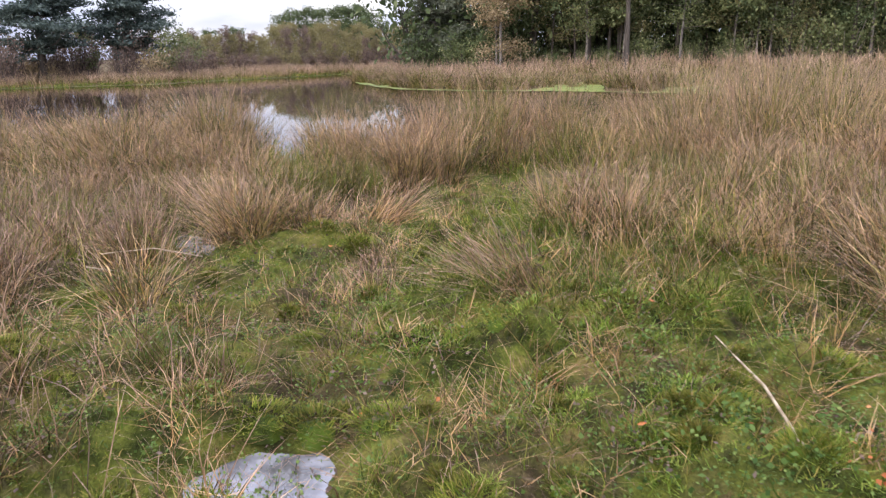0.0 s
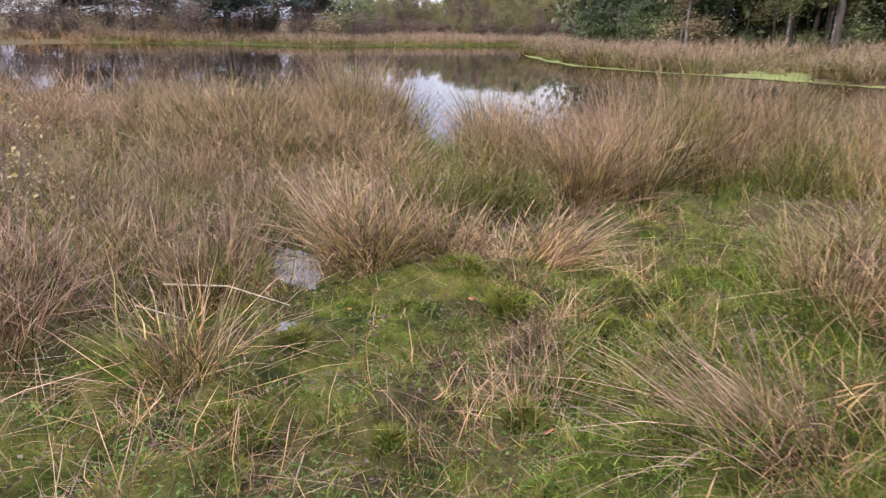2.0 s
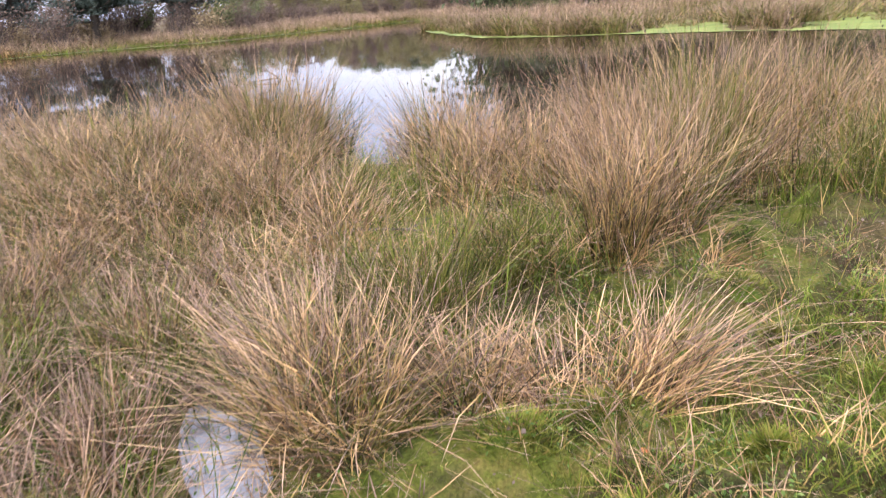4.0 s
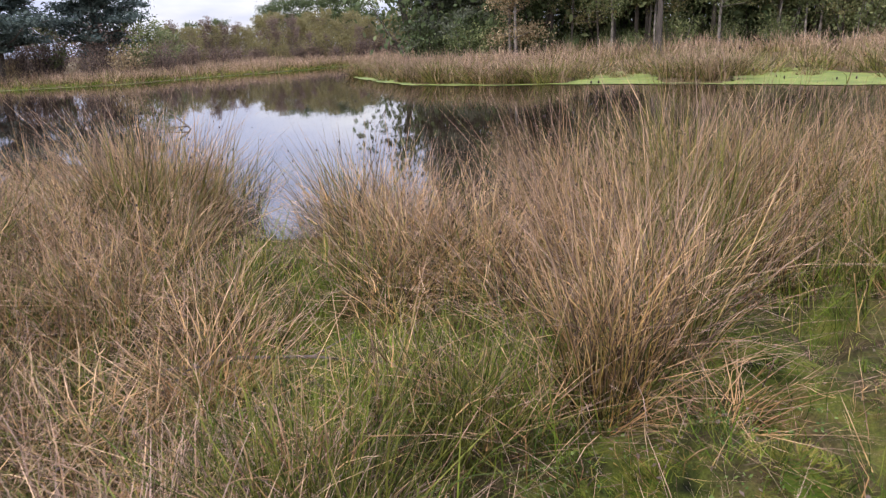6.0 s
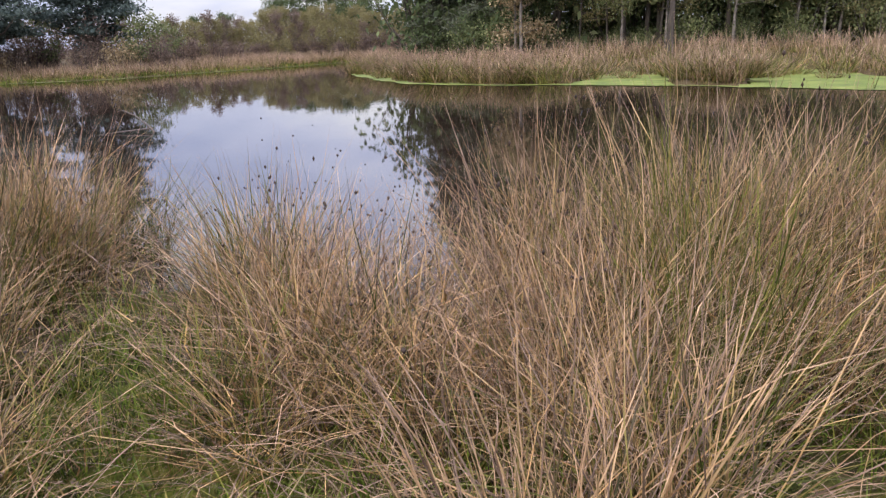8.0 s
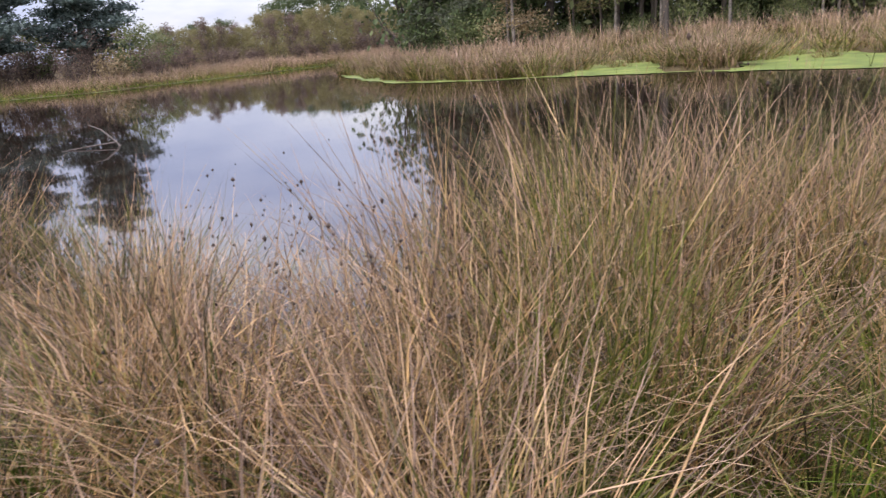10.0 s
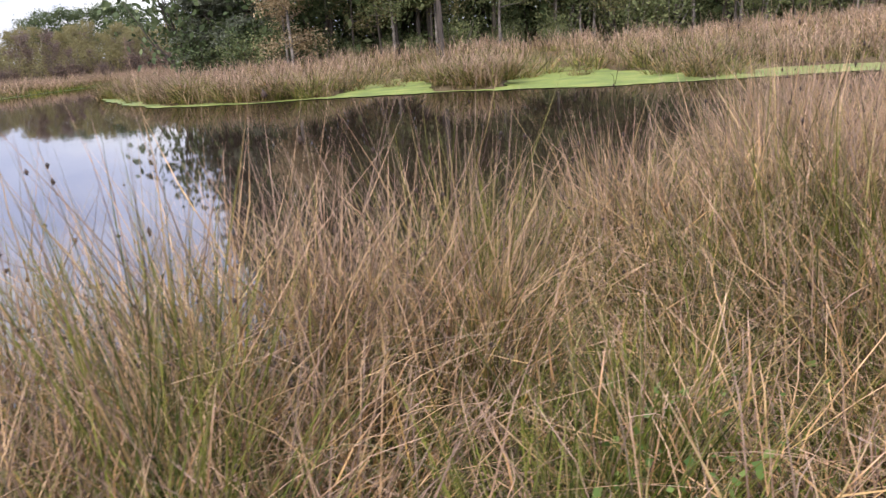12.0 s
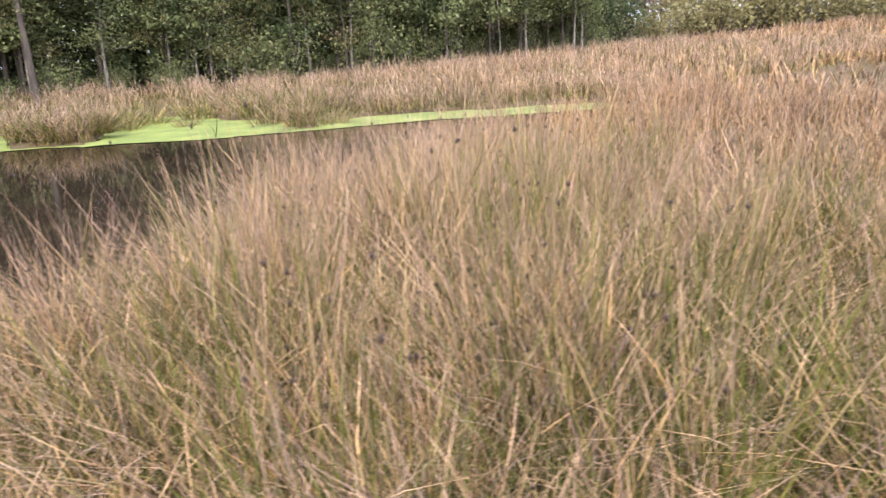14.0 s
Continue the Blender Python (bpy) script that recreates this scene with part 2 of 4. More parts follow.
BAYS = [[(0.2, 25.6), (0.8, 30.4), (2.0, 32.2), (3.2, 30.4), (2.9, 24.6)], [(4.4, 23.6), (5.7, 28.6), (7.0, 31.0), (8.4, 30.2), (8.6, 26.6), (9.6, 24.2), (8.8, 21.9)],
        [(9.2, 21.6), (9.6, 23.4), (11.5, 23.4), (13.8, 21.9), (16.4, 20.4), (15.6, 18.7), (13.0, 19.9), (11, 21.0)], [(-9.0, 34.8), (-7.6, 33.4), (-6.2, 30.6), (-7.0, 31.0)]]


def within(p, poly):
    poly, inside = np.array(poly), np.zeros(len(p), bool)
    for a, b in zip(poly, np.roll(poly, -1, 0)):
        cross = (a[1] > p[:, 1]) != (b[1] > p[:, 1])
        inside ^= cross & (p[:, 0] < (b[0] - a[0]) * (p[:, 1] - a[1]) / (b[1] - a[1] + 1e-12) + a[0])
    return inside


def seg_dist(p, a, b):
    a, b = np.array(a, float), np.array(b, float)
    d = b - a
    s = np.clip(((p - a) @ d) / (d @ d), 0, 1)
    return np.linalg.norm(p - a - s[:, None] * d, axis=1)


def pond_sd(p):
    """Distance to the shore, negative in the pond."""
    best, inside = np.full(len(p), 1e9), np.zeros(len(p), bool)
    for a, b in zip(POND, np.roll(POND, -1, 0)):
        best = np.minimum(best, seg_dist(p, a, b))
        cross = (a[1] > p[:, 1]) != (b[1] > p[:, 1])
        inside ^= cross & (p[:, 0] < (b[0] - a[0]) * (p[:, 1] - a[1]) / (b[1] - a[1] + 1e-12) + a[0])
    return np.where(inside, -best, best)


def low_sd(p):
    """Distance outside the open low ground, negative on it."""
    return np.min([seg_dist(p, a, b) - r for a, b, r in LOW], axis=0)


def smooth(x, a, b):
    s = np.clip((x - a) / (b - a), 0, 1)
    return s * s * (3 - 2 * s)


rng = np.random.default_rng(7)
WAVES = [(rng.normal(0, k, 2), rng.uniform(0, 6.28), a) for k, a in [(0.7, .03), (1.2, .03), (2.5, .022), (3.5, .02), (5.0, .018), (7.0, .024), (10, .021), (14, .018), (20, .012)] for _ in range(2)]


def wave(p):
    return sum(a * np.sin(p @ k + f) for k, f, a in WAVES)


# x, y, half width, half length, turn
PUDDLES = [(-0.29, 3.59, 0.10, 0.30, 44), (0.22, 2.80, 0.07, 0.11, 30), (0.68, 3.38, 0.05, 0.07, 80), (1.66, 0.66, 0.20, 0.17, 0)]
# moss hummocks: x, y, radius, height
HUMMOCKS = [(rng.uniform(0.2, 4.4), rng.uniform(-0.6, 4.6), rng.uniform(0.12, 0.28), rng.uniform(0.035, 0.10)) for _ in range(110)]
HUMMOCKS += [(1.97, 3.19, 0.18, 0.10), (1.79, 2.9, 0.14, 0.07), (1.42, 3.15, 0.14, 0.07), (2.67, 3.21, 0.24, 0.10), (3.3, 3.3, 0.32, 0.12), (2.0, 1.75, 0.3, 0.10), (2.45, 1.75, 0.26, 0.12), (2.9, 2.0, 0.3, 0.12)]
HUMMOCKS = [h for h in HUMMOCKS if not (h[0] < 1.45 - 0.28 * (h[1] - 1.0) and h[0] > 0.7 - 0.28 * (h[1] - 1.0))]


def puddle_r(p, x, y, a, b, turn):
    """Distance from a puddle's middle, 1 at its rim."""
    c, s = math.cos(radians(turn)), math.sin(radians(turn))
    dx, dy = p[:, 0] - x, p[:, 1] - y
    return np.hypot((dx * c + dy * s) / a, (dy * c - dx * s) / b)


def hummock(p):
    """Height of the moss hummocks."""
    z = np.zeros(len(p))
    near = np.nonzero((p[:, 0] > -1) & (p[:, 0] < 5.5) & (p[:, 1] > -2) & (p[:, 1] < 6))[0]
    q, top = p[near], np.zeros(len(near))
    for x, y, r, h in HUMMOCKS:
        top = np.maximum(top, h * np.exp(-((q[:, 0] - x) ** 2 + (q[:, 1] - y) ** 2) / (0.7 * r * r)))
    z[near] = top
    return z


def ground_z(p):
    sd = pond_sd(p)
    near = np.exp(-((p[:, 0] - 1) ** 2 + (p[:, 1] - 4) ** 2) / 14.0 ** 2)
    z = 0.015 + 0.085 * smooth(sd, 0, 1.2) + wave(p) * (0.35 + 0.65 * near) * smooth(sd, -0.5, 1.0)
    z += 0.25 * smooth(sd, 3, 14) * smooth(p[:, 1], 18, 36)
    z += np.clip(p[:, 0] - 18, 0, 90) * 0.028 + np.clip(-p[:, 0] - 30, 0, 60) * 0.008
    z -= 0.55 * smooth(-sd, -0.1, 2.5)
    for bay in BAYS:
        z = np.where(within(p, bay), -0.2, z)
    z += hummock(p)
    for x, y, a, b, turn in PUDDLES:
        r = puddle_r(p, x, y, a * 1.5, b * 1.5, turn)
        z = z + (0.015 - z) * np.clip(1.6 - 1.2 * r, 0, 1)
    return z


def part(name, data, mats, parent=None, label=""):
    ob = new(name, data)
    for m in mats if isinstance(mats, (list, tuple)) else [mats]:
        data.materials.append(m)
    if parent:
        ob.parent = parent
    if label:
        ob["label"] = label
    return ob


def mesh_of(name, verts, faces, attrs=None, smooth_faces=False):
    """A mesh from arrays; faces is an (n, 3) or (n, 4) array."""
    me = bpy.data.meshes.new(name)
    faces = np.asarray(faces, np.int32)
    me.vertices.add(len(verts))
    me.vertices.foreach_set("co", np.asarray(verts, np.float32).ravel())
    k = faces.shape[1]
    me.loops.add(faces.size)
    me.loops.foreach_set("vertex_index", faces.ravel())
    me.polygons.add(len(faces))
    me.polygons.foreach_set("loop_start", np.arange(0, faces.size, k, dtype=np.int32))
    me.polygons.foreach_set("loop_total", np.full(len(faces), k, np.int32))
    if smooth_faces:
        me.polygons.foreach_set("use_smooth", np.ones(len(faces), bool))
    for key, values in (attrs or {}).items():
        a = me.attributes.new(key, "FLOAT", "POINT")
        a.data.foreach_set("value", np.asarray(values, np.float32))
    me.update(calc_edges=True)
    return me


# ---------------------------------------------------------------- ground and water
def spread(lo, hi, step, far, growth=1.16):
    mid = list(np.arange(lo, hi, step))
    out, s = [], step
    x = mid[-1]
    while x < far:
        s *= growth
        x += s
        out.append(x)
    back, s, x = [], step, mid[0]
    while x > -far:
        s *= growth
        x -= s
        back.append(x)
    return np.array(back[::-1] + mid + out)


gx, gy = spread(-5, 7, 0.08, 700, 1.1), spread(-2.5, 12, 0.08, 700, 1.1)
GX, GY = np.meshgrid(gx, gy)
gp = np.stack([GX.ravel(), GY.ravel()], 1)
gz = ground_z(gp)
idx = np.arange(len(gp)).reshape(GX.shape)
gf = np.stack([idx[:-1, :-1], idx[:-1, 1:], idx[1:, 1:], idx[1:, :-1]], -1).reshape(-1, 4)
far_field = smooth(np.hypot(gp[:, 0] - 1, gp[:, 1] - 4), 9, 16)
ground_me = mesh_of("ground", np.column_stack([gp, gz]), gf, {"rank": smooth(low_sd(gp), 0.0, 0.5) * 0.8, "field": far_field * 0.9}, True)
tagged(part("ground", ground_me, GROUND), "boggy ground of moss, dead grass and wet peat", "ground", kind="structure")


def sheet(name, outline, z, mat, rings=1):
    bm = bmesh.new()
    bm.faces.new([bm.verts.new((x, y, z)) for x, y in outline])
    bmesh.ops.triangulate(bm, faces=bm.faces[:])
    me = bpy.data.meshes.new(name)
    bm.to_mesh(me)
    bm.free()
    return part(name, me, mat)


tagged(sheet("water", [(-45, 6), (18, 6), (18, 54), (-45, 54)], 0.0, WATER), "still dark peaty pond water that mirrors sky and trees", "water", kind="structure")
for x, y, a, b, turn in PUDDLES:
    pts, cu, su = [], math.cos(radians(turn)), math.sin(radians(turn))
    for i in range(40):
        u = i / 40 * 2 * math.pi
        r = 1.25 + 0.25 * noise.noise((math.cos(u) * 1.5 + x * 5, math.sin(u) * 1.5, y))
        ux, uy = math.cos(u) * a * r * 1.1, math.sin(u) * b * r * 1.1
        pts.append((x + ux * cu - uy * su, y + ux * su + uy * cu))
    tagged(sheet("puddle", pts, 0.034, PUDDLE), "shallow puddle of clear water between moss and grass", "puddle", "puddles in the bog")

# ---------------------------------------------------------------- blades of grass
ROWS = np.array([0.0, 0.38, 0.74, 1.0])


def blades(base, length, azim, lean, bend, width, tone, green):
    """Tapering curved blades: arrays of n values each; base is (n, 3). Seven points and five faces a blade."""
    n = len(base)
    verts = np.zeros((n, 7, 3))
    ax = np.stack([np.cos(azim), np.sin(azim)], 1)
    phi = rng.uniform(0, math.pi, n)
    side = np.stack([np.cos(phi), np.sin(phi)], 1)
    wig = rng.normal(0, 0.035, (n, 2)) * length[:, None]
    kink = np.where(rng.uniform(0, 1, n) < 0.30, rng.uniform(0.3, 1.4, n), 0.0)
    kaz = azim + rng.normal(0, 1.2, n)
    kdir = np.stack([np.cos(kaz), np.sin(kaz)], 1)
    k = 0
    for r, s in enumerate(ROWS):
        out = (lean * s + bend * s * s) * length
        zz = length * (s * np.sqrt(np.clip(1 - lean * lean * 0.8, 0.05, 1)) - 0.45 * np.abs(bend) * s * s)
        xy = base[:, :2] + ax * out[:, None] + wig * math.sin(s * 5)
        past = max(s - 0.5, 0.0) * kink * length
        xy = xy + kdir * past[:, None]
        z = base[:, 2] + np.maximum(zz - 0.65 * past, 0.01)
        w = (width * (1 - 0.55 * s) * 0.5)[:, None]
        if s < 1:
            verts[:, k, :2], verts[:, k, 2] = xy - side * w, z
            verts[:, k + 1, :2], verts[:, k + 1, 2] = xy + side * w, z
            k += 2
        else:
            verts[:, 6, :2], verts[:, 6, 2] = xy, z
    pat = np.array([[0, 1, 3], [0, 3, 2], [2, 3, 5], [2, 5, 4], [4, 5, 6]])
    faces = (np.arange(n)[:, None, None] * 7 + pat[None]).reshape(-1, 3)
    hgt = np.tile(np.repeat(ROWS, [2, 2, 2, 1]), n)
    return verts.reshape(-1, 3), faces, {"hgt": hgt, "tone": np.repeat(tone, 7), "green": np.repeat(green, 7)}


def blade_mesh(name, *args):
    v, f, a = blades(*args)
    return mesh_of(name, v, f, a)


def tips(base, length, azim, lean, bend, s):
    out = (lean * s + bend * s * s) * length
    z = base[:, 2] + length * (s * np.sqrt(np.clip(1 - lean * lean * 0.8, 0.05, 1)) - 0.45 * np.abs(bend) * s * s)
    return np.column_stack([base[:, 0] + np.cos(azim) * out, base[:, 1] + np.sin(azim) * out, z])


def blob_mesh(name, centres, size):
    """Small uneven eight-sided beads."""
    o = np.array([[1, 0, 0], [0, 1, 0], [-1, 0, 0], [0, -1, 0], [0, 0, 1.3], [0, 0, -1.3]])
    f = np.array([[0, 1, 4], [1, 2, 4], [2, 3, 4], [3, 0, 4], [1, 0, 5], [2, 1, 5], [3, 2, 5], [0, 3, 5]])
    n = len(centres)
    v = centres[:, None] + o[None] * (size[:, None, None] * rng.uniform(0.6, 1.2, (n, 6, 1)))
    return mesh_of(name, v.reshape(-1, 3), (np.arange(n)[:, None, None] * 6 + f[None]).reshape(-1, 3))


def rush_tussock(n, radius, height, spread_out, green, seeds=0, flop=0.0, toward=None, mat=RUSH, width=0.0054):
    """One tussock round the origin: stems, dead leaves about its foot, and seed heads."""
    root = new("rush_tussock")
    a0, r0 = rng.uniform(0, 2 * math.pi, n), radius * np.sqrt(rng.uniform(0, 1, n))
    base = np.column_stack([np.cos(a0) * r0, np.sin(a0) * r0, np.full(n, -0.03)])
    azim = np.where(rng.uniform(0, 1, n) < 0.28, rng.uniform(0, 6.28, n), a0 + rng.normal(0, 0.9, n))
    if toward is not None:
        azim = toward + rng.normal(0, 0.5, n)
    lean = np.abs(rng.normal(spread_out, 0.19, n)) + 0.25 * r0 / radius * spread_out
    lean = np.clip(lean + flop + np.where(rng.uniform(0, 1, n) < 0.16, rng.uniform(0.2, 0.65, n), 0), 0, 1.0)
    bend = np.abs(rng.normal(0.10, 0.14, n)) + flop * 0.3
    length = height * np.clip(rng.normal(0.86, 0.17, n), 0.35, 1.2)
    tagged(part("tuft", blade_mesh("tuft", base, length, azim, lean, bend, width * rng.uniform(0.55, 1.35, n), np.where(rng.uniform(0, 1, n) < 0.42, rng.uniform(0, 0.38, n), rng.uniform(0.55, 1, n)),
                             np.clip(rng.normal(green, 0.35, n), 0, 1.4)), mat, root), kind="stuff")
    m = n // 2
    a1, r1 = rng.uniform(0, 2 * math.pi, m), radius * np.sqrt(rng.uniform(0.1, 1.3, m))
    caught = rng.uniform(0, 1, m) < 0.5
    b1 = np.column_stack([np.cos(a1) * r1, np.sin(a1) * r1, np.where(caught, height * rng.uniform(0.05, 0.5, m), -0.02)])
    tagged(part("thatch", blade_mesh("thatch", b1, height * np.where(caught, rng.uniform(0.18, 0.4, m), rng.uniform(0.3, 0.75, m)), a1 + rng.normal(0, 1.1, m), rng.uniform(0.3, 0.95, m), rng.uniform(0.1, 0.6, m),
                                   width * rng.uniform(0.5, 1.3, m), rng.uniform(0, 0.9, m), np.zeros(m)), HAY, root, "dry brown broken leaves bent over in it"), kind="stuff")
    if seeds:
        pick = rng.choice(n, seeds, replace=False)
        c = tips(base[pick], length[pick], azim[pick], lean[pick], bend[pick], rng.uniform(0.86, 1.0, seeds))
        tagged(part("seed_head", blob_mesh("seed_head", c, rng.uniform(0.004, 0.010, seeds)), SEED, root, "small dark brown seed heads"), kind="stuff")
    return root


def on_ground(x, y, turn, sx=1.0, sz=1.0):
    z = float(ground_z(np.array([[x, y]]))[0])
    return Matrix.LocRotScale((x, y, max(z, -0.12)), Euler((0, 0, turn)), None), (sx, sx, sz)


def plant(ob, x, y, turn=0.0, sx=1.0, sz=1.0, copy=True):
    m, s = on_ground(x, y, turn, sx, sz)
    made = copy_thing(ob, m) if copy else ob
    made.matrix_basis = m @ Matrix.Diagonal((*s, 1))
    return made


GROUP = "rush tussocks round the pond"


def named_tussock(x, y, label, **kw):
    ob = rush_tussock(**kw)
    plant(ob, x, y, 0.0, copy=False)
    return tagged(ob, label, "grass tussock", GROUP)


# ---------------------------------------------------------------- tussocks beside the walk
named_tussock(0.20, 2.15, "small spiky straw-coloured tussock with long stiff leaves", n=170, radius=0.12, height=0.64, spread_out=0.42, green=0.35)
named_tussock(0.08, 3.78, "big spreading straw-brown tussock beside a puddle", n=520, radius=0.22, height=0.66, spread_out=0.48, green=0.62)
named_tussock(-0.12, 3.95, "sprawling straw tussock leaning over a puddle", n=260, radius=0.16, height=0.70, spread_out=0.6, green=0.4, toward=2.6)
named_tussock(0.12, 4.58, "dark green rush tussock with straw tips", n=480, radius=0.18, height=0.78, spread_out=0.2, green=1.6)
named_tussock(0.50, 4.02, "small straw tussock on bright moss", n=161, radius=0.12, height=0.52, spread_out=0.3, green=0.5)
named_tussock(0.76, 4.05, "flattened brown tussock bent to the ground", n=204, radius=0.16, height=0.48, spread_out=0.6, green=0.15, flop=0.25, toward=2.2, mat=HAY)
named_tussock(1.08, 4.07, "brown tussock lying over in a fan", n=204, radius=0.14, height=0.55, spread_out=0.55, green=0.15, flop=0.15, toward=0.85, mat=HAY)
named_tussock(0.92, 5.50, "tall straw and green rush tussock", n=330, radius=0.15, height=0.95, spread_out=0.12, green=0.75)
named_tussock(1.18, 6.08, "tall straw-coloured rush tussock", n=360, radius=0.17, height=0.95, spread_out=0.12, green=0.6)
named_tussock(-0.62, 5.42, "pale bent tussock over a fallen twig", n=260, radius=0.18, height=0.6, spread_out=0.5, green=0.3, mat=HAY)
named_tussock(-2.14, 7.75, "tall dense rush tussock at the water's edge", n=682, radius=0.26, height=1.14, spread_out=0.17, green=0.75, seeds=30)
named_tussock(-2.6, 7.95, "tall dense rush tussock at the water's edge", n=558, radius=0.26, height=1.14, spread_out=0.17, green=0.55, seeds=30)
named_tussock(-1.12, 8.0, "small green and straw tuft standing in water", n=136, radius=0.10, height=0.58, spread_out=0.2, green=0.8, seeds=8)
named_tussock(-0.52, 7.35, "straw rush tussock with dark seed heads by the water", n=496, radius=0.24, height=0.98, spread_out=0.2, green=0.55, seeds=60)
named_tussock(0.15, 7.35, "loose rush tussock with many dark seed heads by the water", n=200, radius=0.2, height=0.82, spread_out=0.3, green=0.7, seeds=50)
named_tussock(0.62, 7.45, "loose rush tussock with many dark seed heads by the water", n=220, radius=0.2, height=0.86, spread_out=0.28, green=0.75, seeds=50)
named_tussock(-0.15, 6.85, "straw and green rush tussock", n=434, radius=0.22, height=0.85, spread_out=0.24, green=0.6)
named_tussock(2.40, 2.48, "dark brown tussock with long leaves arching over", n=330, radius=0.16, height=0.66, spread_out=0.62, green=0.4, toward=3.5, mat=RUSSET)
named_tussock(2.90, 3.50, "thin straw tuft standing upright in the moss", n=110, radius=0.07, height=0.62, spread_out=0.10, green=0.3, mat=HAY)
named_tussock(2.55, 3.75, "loose straw tussock on the moss", n=190, radius=0.17, height=0.55, spread_out=0.3, green=0.5, mat=HAY)
named_tussock(-0.62, 3.45, "upright russet tuft beside a puddle", n=150, radius=0.09, height=0.52, spread_out=0.12, green=0.3, mat=RUSSET)
named_tussock(-0.15, 7.62, "sparse rush stems with dark seed heads before the water", n=110, radius=0.24, height=0.98, spread_out=0.22, green=0.6, seeds=60)
named_tussock(0.42, 7.68, "sparse rush stems with dark seed heads before the water", n=110, radius=0.24, height=0.98, spread_out=0.24, green=0.6, seeds=60)
named_tussock(1.05, 7.7, "sparse rush stems with dark seed heads before the water", n=130, radius=0.24, height=1.0, spread_out=0.22, green=0.6, seeds=60)
named_tussock(1.36, 5.52, "flattened straw tussock on moss", n=136, radius=0.12, height=0.5, spread_out=0.65, green=0.2, flop=0.2, mat=HAY)

for x, y, h in [(3.35, 4.65, 0.6), (3.85, 4.95, 0.7), (3.65, 4.25, 0.55), (4.3, 4.6, 0.65), (5.55, 7.25, 0.8), (5.95, 7.65, 0.85), (6.2, 7.1, 0.8), (5.75, 6.5, 0.75), (4.65, 6.45, 0.6)]:
    named_tussock(x, y, "dark green rush tussock with a few straw stems", n=260, radius=0.22, height=h, spread_out=0.26, green=1.5)
named_tussock(5.0, 6.95, "lush green rush tussock among straw", n=420, radius=0.22, height=0.86, spread_out=0.2, green=1.6)
named_tussock(5.35, 6.6, "lush green rush tussock among straw", n=380, radius=0.22, height=0.82, spread_out=0.24, green=1.6)
named_tussock(2.35, 6.95, "green rush tussock with straw tips", n=300, radius=0.2, height=0.8, spread_out=0.2, green=1.5)
named_tussock(3.7, 7.1, "green rush tussock with straw tips", n=300, radius=0.2, height=0.8, spread_out=0.2, green=1.4)
KINDS = [rush_tussock(300, 0.19, 0.92, 0.16, 0.75, 8), rush_tussock(270, 0.19, 0.84, 0.24, 1.1), rush_tussock(250, 0.18, 0.84, 0.32, 0.6, 10),
         rush_tussock(310, 0.19, 0.92, 0.14, 1.3), rush_tussock(230, 0.20, 0.74, 0.48, 0.45), rush_tussock(260, 0.18, 0.92, 0.20, 0.8, 26)]
LOW_KIND = rush_tussock(260, 0.20, 0.62, 0.34, 0.55, mat=RUSSET)
LOOKS = ["tall straw-coloured rush tussock with green foot", "green and straw rush tussock", "loose straw tussock with dark seed heads",
         "dense green rush tussock with straw tips", "sprawling pale straw tussock", "tall straw tussock with many dark seed heads"]
FIXED = np.array([(o.location.x, o.location.y) for o in scene.objects if o.name.startswith("rush_tussock") and o.get("label")])
WALKED = np.array([e[:2] for _, e, _, _ in PATH])
WALKED = np.concatenate([WALKED[:-1] + (WALKED[1:] - WALKED[:-1]) * f for f in (0, 0.2, 0.4, 0.6, 0.8)] + [WALKED[-1:]])


def stature(p):
    """How tall the rushes grow, as a share of the tallest."""
    h = 0.58 + 0.42 * smooth(p[:, 1], 5.2, 6.5) + 0.12 * smooth(p[:, 0], 2.4, 3.0) * (1 - smooth(p[:, 1], 5.2, 6.5))
    h = h + smooth(p[:, 1], 6.2, 7.2) * (0.16 + 0.26 * smooth(p[:, 0], 0.1, 0.6) * (1 - smooth(p[:, 0], 5.5, 7.0)))
    h = h * (1 - 0.3 * smooth(p[:, 1], 6.6, 7.2) * np.exp(-((p[:, 0] - 2.75) / 0.5) ** 2))
    h = h * (1 - 0.3 * smooth(p[:, 1], 5.6, 6.6) * np.exp(-((p[:, 0] + 1.2) / 0.42) ** 2))
    h = h * (1 - 0.6 * smooth(0.5 - seg_dist(p, (-0.55, 6.1), (-1.7, 8.2)), 0.05, 0.3))
    h = h * (1 + 0.14 * smooth(p[:, 1], 6.4, 7.0) * np.exp(-((p[:, 0] - 1.5) / 0.45) ** 2))
    h = h * (1 - 0.18 * smooth(-p[:, 0], 2.6, 3.6))
    return h


